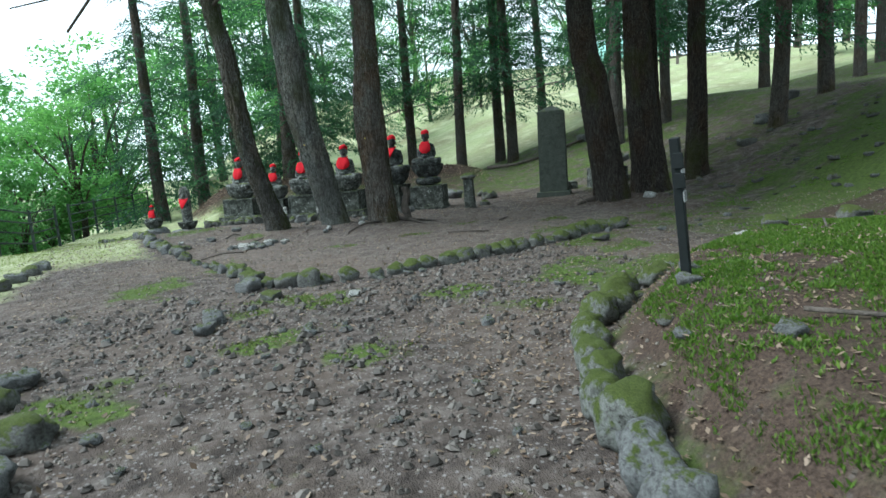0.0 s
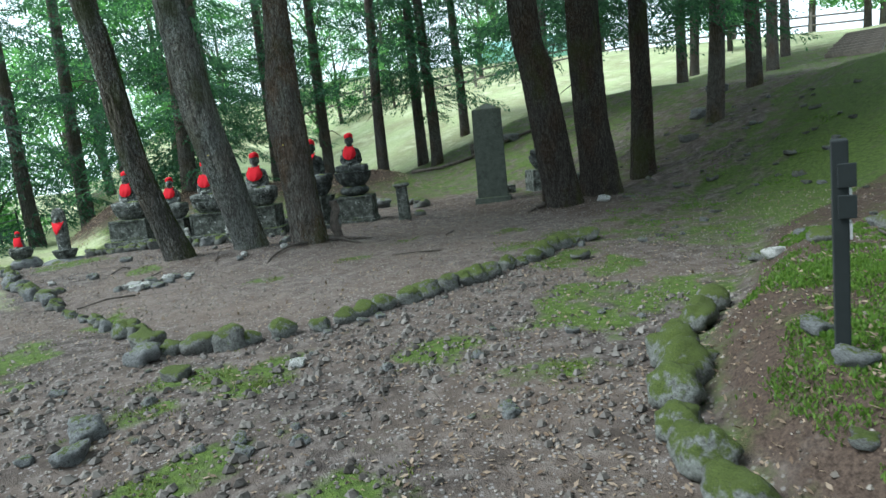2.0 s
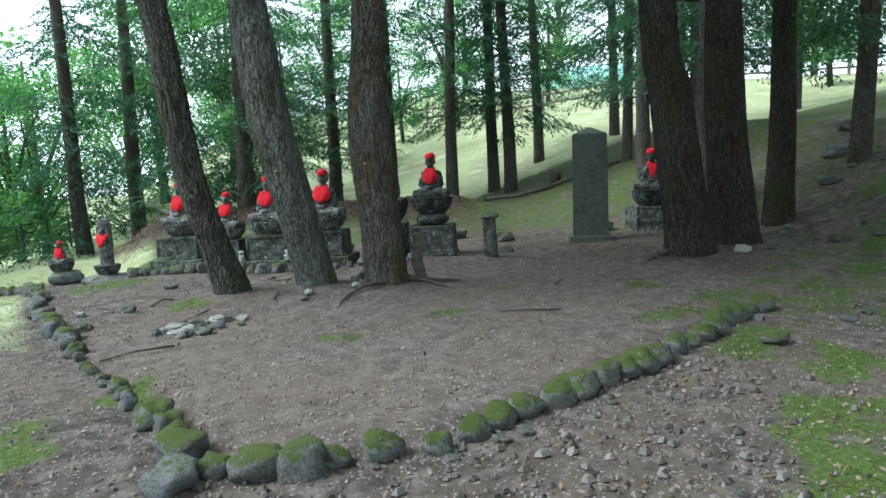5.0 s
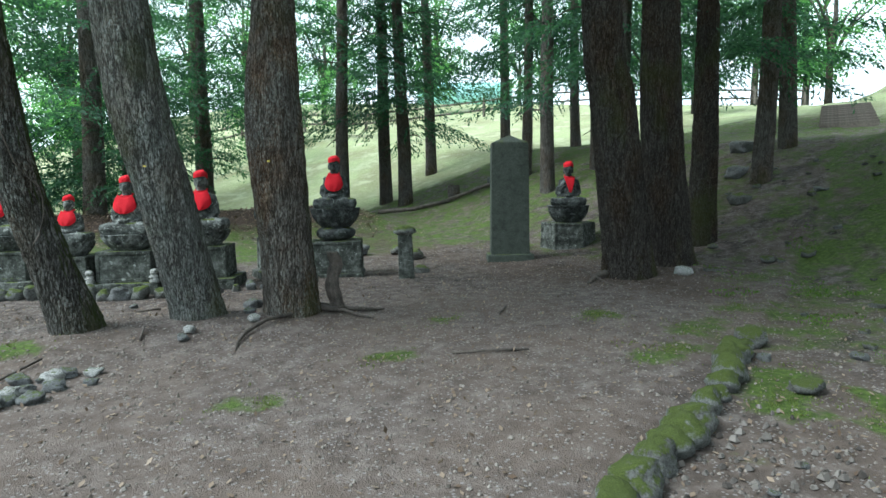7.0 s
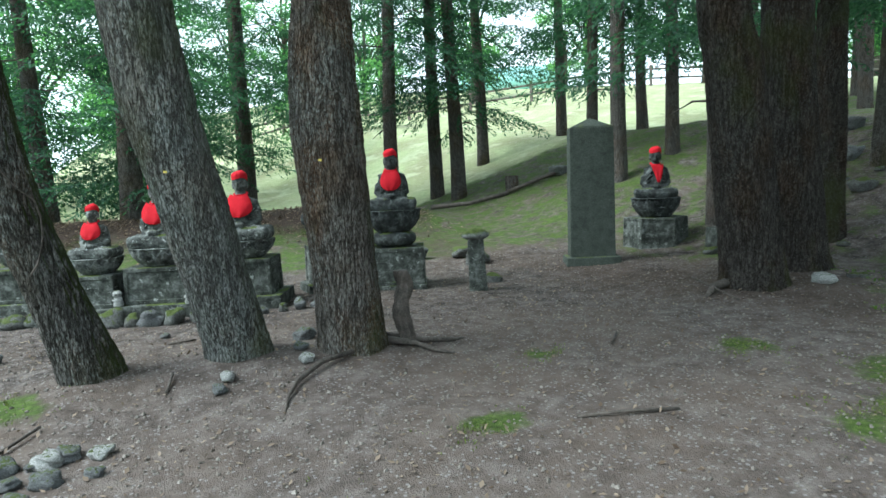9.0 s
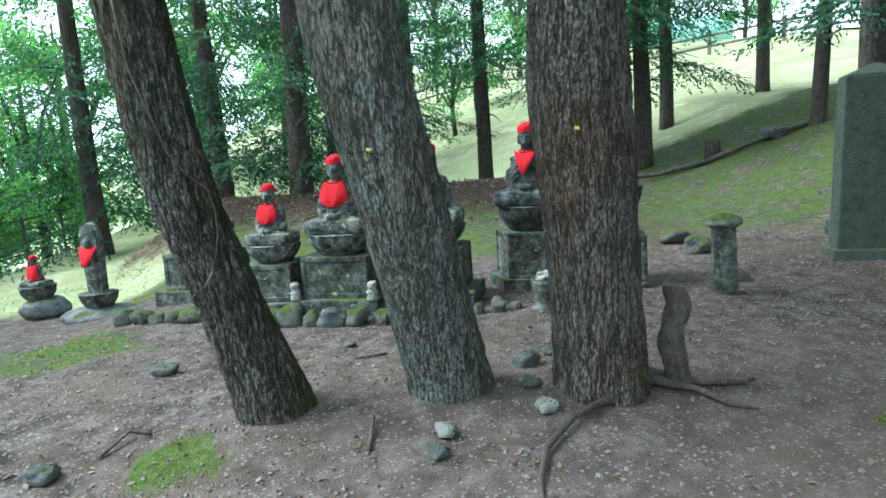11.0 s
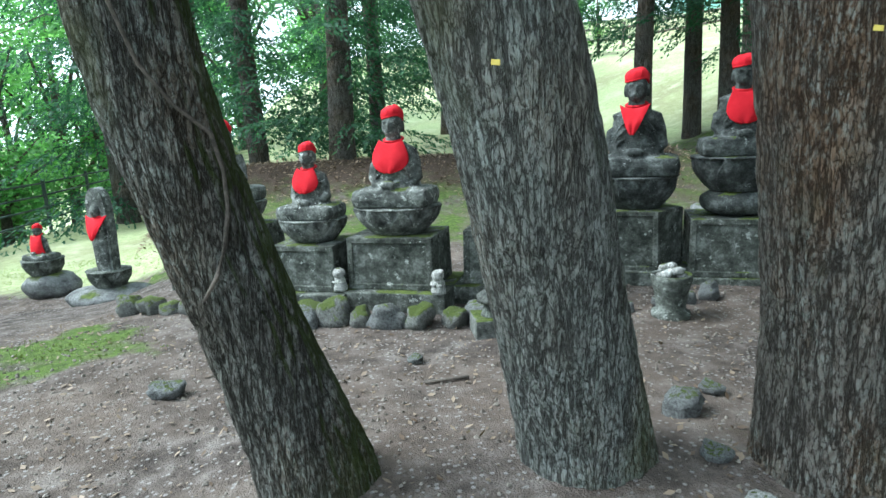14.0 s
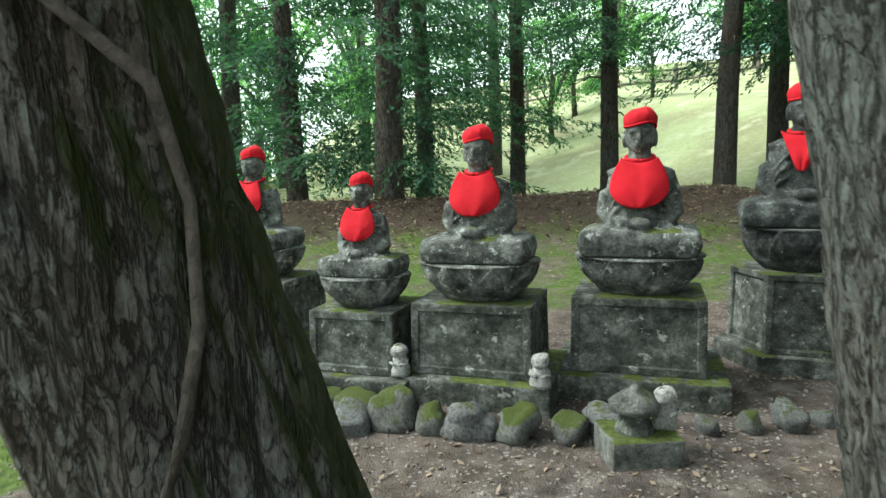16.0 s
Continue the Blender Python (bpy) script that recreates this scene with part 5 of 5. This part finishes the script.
for i in range(9):
    x, y = 23.0 + 0.62 * i, 12.85 + 0.22 * i
    z = ground_z(x, y) + 0.08
    bm = bmesh.new()
    add_box(bm, (0.5, 1.6, 0.5), (0, 0, -0.2), 0.02, 0, 0.02)
    part("step", bm, WOOD, steps, at=pose(x, y, z, 0, 0, 19), smooth=False)
logs = [(9.5, 19.6), (11.2, 18.6), (13.2, 17.9)]
for (ax, ay), (bx, by) in zip(logs, logs[1:]):
    wood("fallen_log", [(ax, ay, 0.08), ((ax + bx) / 2, (ay + by) / 2, 0.1), (bx, by, 0.06)], 0.055, "fallen log along the grass edge", "log")
ob = wood("cut_stump", [(11.6, 18.9, -0.1), (11.6, 18.9, 0.35)], 0.17, "cut tree stump with reddish wood", "stump", BARKRED, 14)

# ---- loose cover on the ground ----
def scatter(name, count, place, make, material, label, category):
    vs, fs = [], []
    for _ in range(count):
        spot = place()
        if spot is not None:
            make(vs, fs, *spot)
    return tagged(new(name, raw(name, vs, fs, material)), label, category, kind="stuff")


crng = random.Random(23)


def pebble(vs, fs, x, y, s):
    z = ground_z(x, y) + s * 0.3
    i = len(vs)
    a0 = crng.uniform(0, 6)
    sq = crng.uniform(0.55, 1.0)
    for k in range(5):
        a = a0 + k * 1.2566
        r = s * crng.uniform(0.75, 1.15)
        vs.append((x + r * math.cos(a), y + r * sq * math.sin(a), z + s * crng.uniform(-0.25, 0.1)))
    for k in range(3):
        a = a0 + 0.6 + k * 2.09
        r = s * crng.uniform(0.3, 0.6)
        vs.append((x + r * math.cos(a), y + r * sq * math.sin(a), z + s * crng.uniform(0.45, 0.75)))
    vs.append((x, y, z - s * 0.6))
    fs.append((i + 5, i + 6, i + 7))
    for k in range(5):
        n = (k + 1) % 5
        top = i + 5 + int(k * 3 / 5)
        fs.append((i + k, i + n, top))
        if int(k * 3 / 5) != int(((k + 1) % 5) * 3 / 5) or k == 4:
            fs.append((i + n, i + 5 + int(n * 3 / 5), top))
        fs.append((i + n, i + k, i + 8))


def on_path():
    y = crng.uniform(1.6, 7.4)
    x = crng.uniform(-3.0, 4.4)
    if off_line(BANK, x, y) > 0.1 or inside_mound(x, y) > 0.1:
        return None
    if noise.noise(Vector((x * 0.8, y * 0.8, 9))) + crng.uniform(-0.5, 0.5) < -0.1:
        return None
    return x, y, crng.choice([0.008, 0.01, 0.012, 0.015, 0.018, 0.022, 0.034]) * crng.uniform(0.7, 1.3)


def all_round():
    x, y = crng.uniform(-3.0, 9.0), crng.uniform(2.5, 15.0)
    return x, y, crng.choice([0.006, 0.008, 0.01, 0.014]) * crng.uniform(0.7, 1.3)


scatter("gravel_stones", 11000, on_path, pebble, GRAVEL, "grey loose gravel strewn over the path", "gravel")
scatter("grit", 20000, all_round, pebble, GRIT, "fine grit on bare soil", "gravel")


def dead_leaf(vs, fs, x, y, s):
    z = ground_z(x, y) + 0.006
    d = Vector((crng.uniform(-1, 1), crng.uniform(-1, 1), crng.uniform(0, 0.35))).normalized()
    leaf_quad(vs, fs, Vector((x, y, z)), d, Vector((crng.uniform(-.4, .4), crng.uniform(-.4, .4), 1)), s, s * crng.uniform(0.3, 0.6))


scatter("bank_litter", 5000, lambda: (crng.uniform(1.2, 4.5), crng.uniform(0.8, 4.6), crng.choice([0.015, 0.022, 0.03, 0.045])), dead_leaf, LITTER, "dry brown leaves between moss on the bank", "leaf litter")
scatter("leaf_litter", 22000, lambda: (crng.uniform(-2.5, 9), crng.uniform(2, 15.5), crng.choice([0.012, 0.018, 0.024, 0.035, 0.05])), dead_leaf, LITTER, "scattered dry brown leaves and bark chips", "leaf litter")


def on_bank():
    x, y = crng.uniform(0.8, 13), crng.uniform(-0.5, 11)
    b = off_line(BANK, x, y) + (2.5 if x > 5.5 and y > 5.2 else 0)
    if inside_mound(x, y) > 0.1 and x < 6.2:
        return None
    if y > 5.2 and noise.noise(Vector((x * 1.1, y * 1.1, 6))) < 0.22:
        return None
    if b < 0.25 or noise.noise(Vector((x * 1.6, y * 1.6, 2))) < crng.uniform(-0.15, 0.3) or b > 6:
        return None
    return x, y, crng.uniform(0.014, 0.045)


def on_patch():
    mx, my, rx, ry, _ = crng.choice(MOSSY)
    x, y = crng.gauss(mx, rx * 0.45), crng.gauss(my, ry * 0.45)
    if noise.noise(Vector((x * 3, y * 3, 2))) < crng.uniform(-0.15, 0.35):
        return None
    return x, y, crng.uniform(0.012, 0.03)


def tuft(vs, fs, x, y, s):
    z = ground_z(x, y) - 0.004
    for _ in range(3):
        d = Vector((crng.uniform(-.7, .7), crng.uniform(-.7, .7), 1)).normalized()
        leaf_quad(vs, fs, Vector((x + crng.uniform(-.02, .02), y + crng.uniform(-.02, .02), z)), d, Vector((crng.uniform(-1, 1), crng.uniform(-1, 1), 0.1)), s, s * 0.28)


scatter("bank_grass", 62000, on_bank, tuft, GRASSBLADE, "short bright grass and moss on the bank", "grass")


def on_turf():
    x, y = crng.uniform(1.6, 6.5), crng.uniform(0.2, 5.6)
    b = off_line(BANK, x, y)
    n = noise.noise(Vector((x * 1.7, y * 1.7, 5))) + 0.5 * noise.noise(Vector((x * 5, y * 5, 1)))
    if b < 0.35 or n + 0.22 * smoothstep(0.3, 1.6, b) < crng.uniform(-0.1, 0.25):
        return None
    return x, y, crng.uniform(0.014, 0.038)


scatter("bank_turf", 110000, on_turf, tuft, GRASSBLADE, "lush short grass in clumps on the bank", "grass")
scatter("moss_patches", 9000, on_patch, tuft, MOSSTUFT, "low yellow-green moss patches on soil", "moss")


def on_lawn():
    x, y = crng.uniform(-4, 0.6), crng.uniform(11, 20)
    if cover_of(x, y)[1] < crng.uniform(0.2, 0.9):
        return None
    return x, y, crng.uniform(0.015, 0.035)


scatter("lawn_grass", 9000, on_lawn, tuft, LAWN, "thin pale lawn grass", "grass")


def on_ridge():
    x = crng.uniform(-0.5, 9.0)
    y = 14.6 + (crng.gauss(6.0, 1.0) - (x - 3.3) * 0.22) / 0.975
    return x, y, crng.uniform(0.03, 0.09)


scatter("ridge_litter", 9000, on_ridge, dead_leaf, LITTER, "heap of dry brown leaves and twigs behind the statues", "leaf litter")
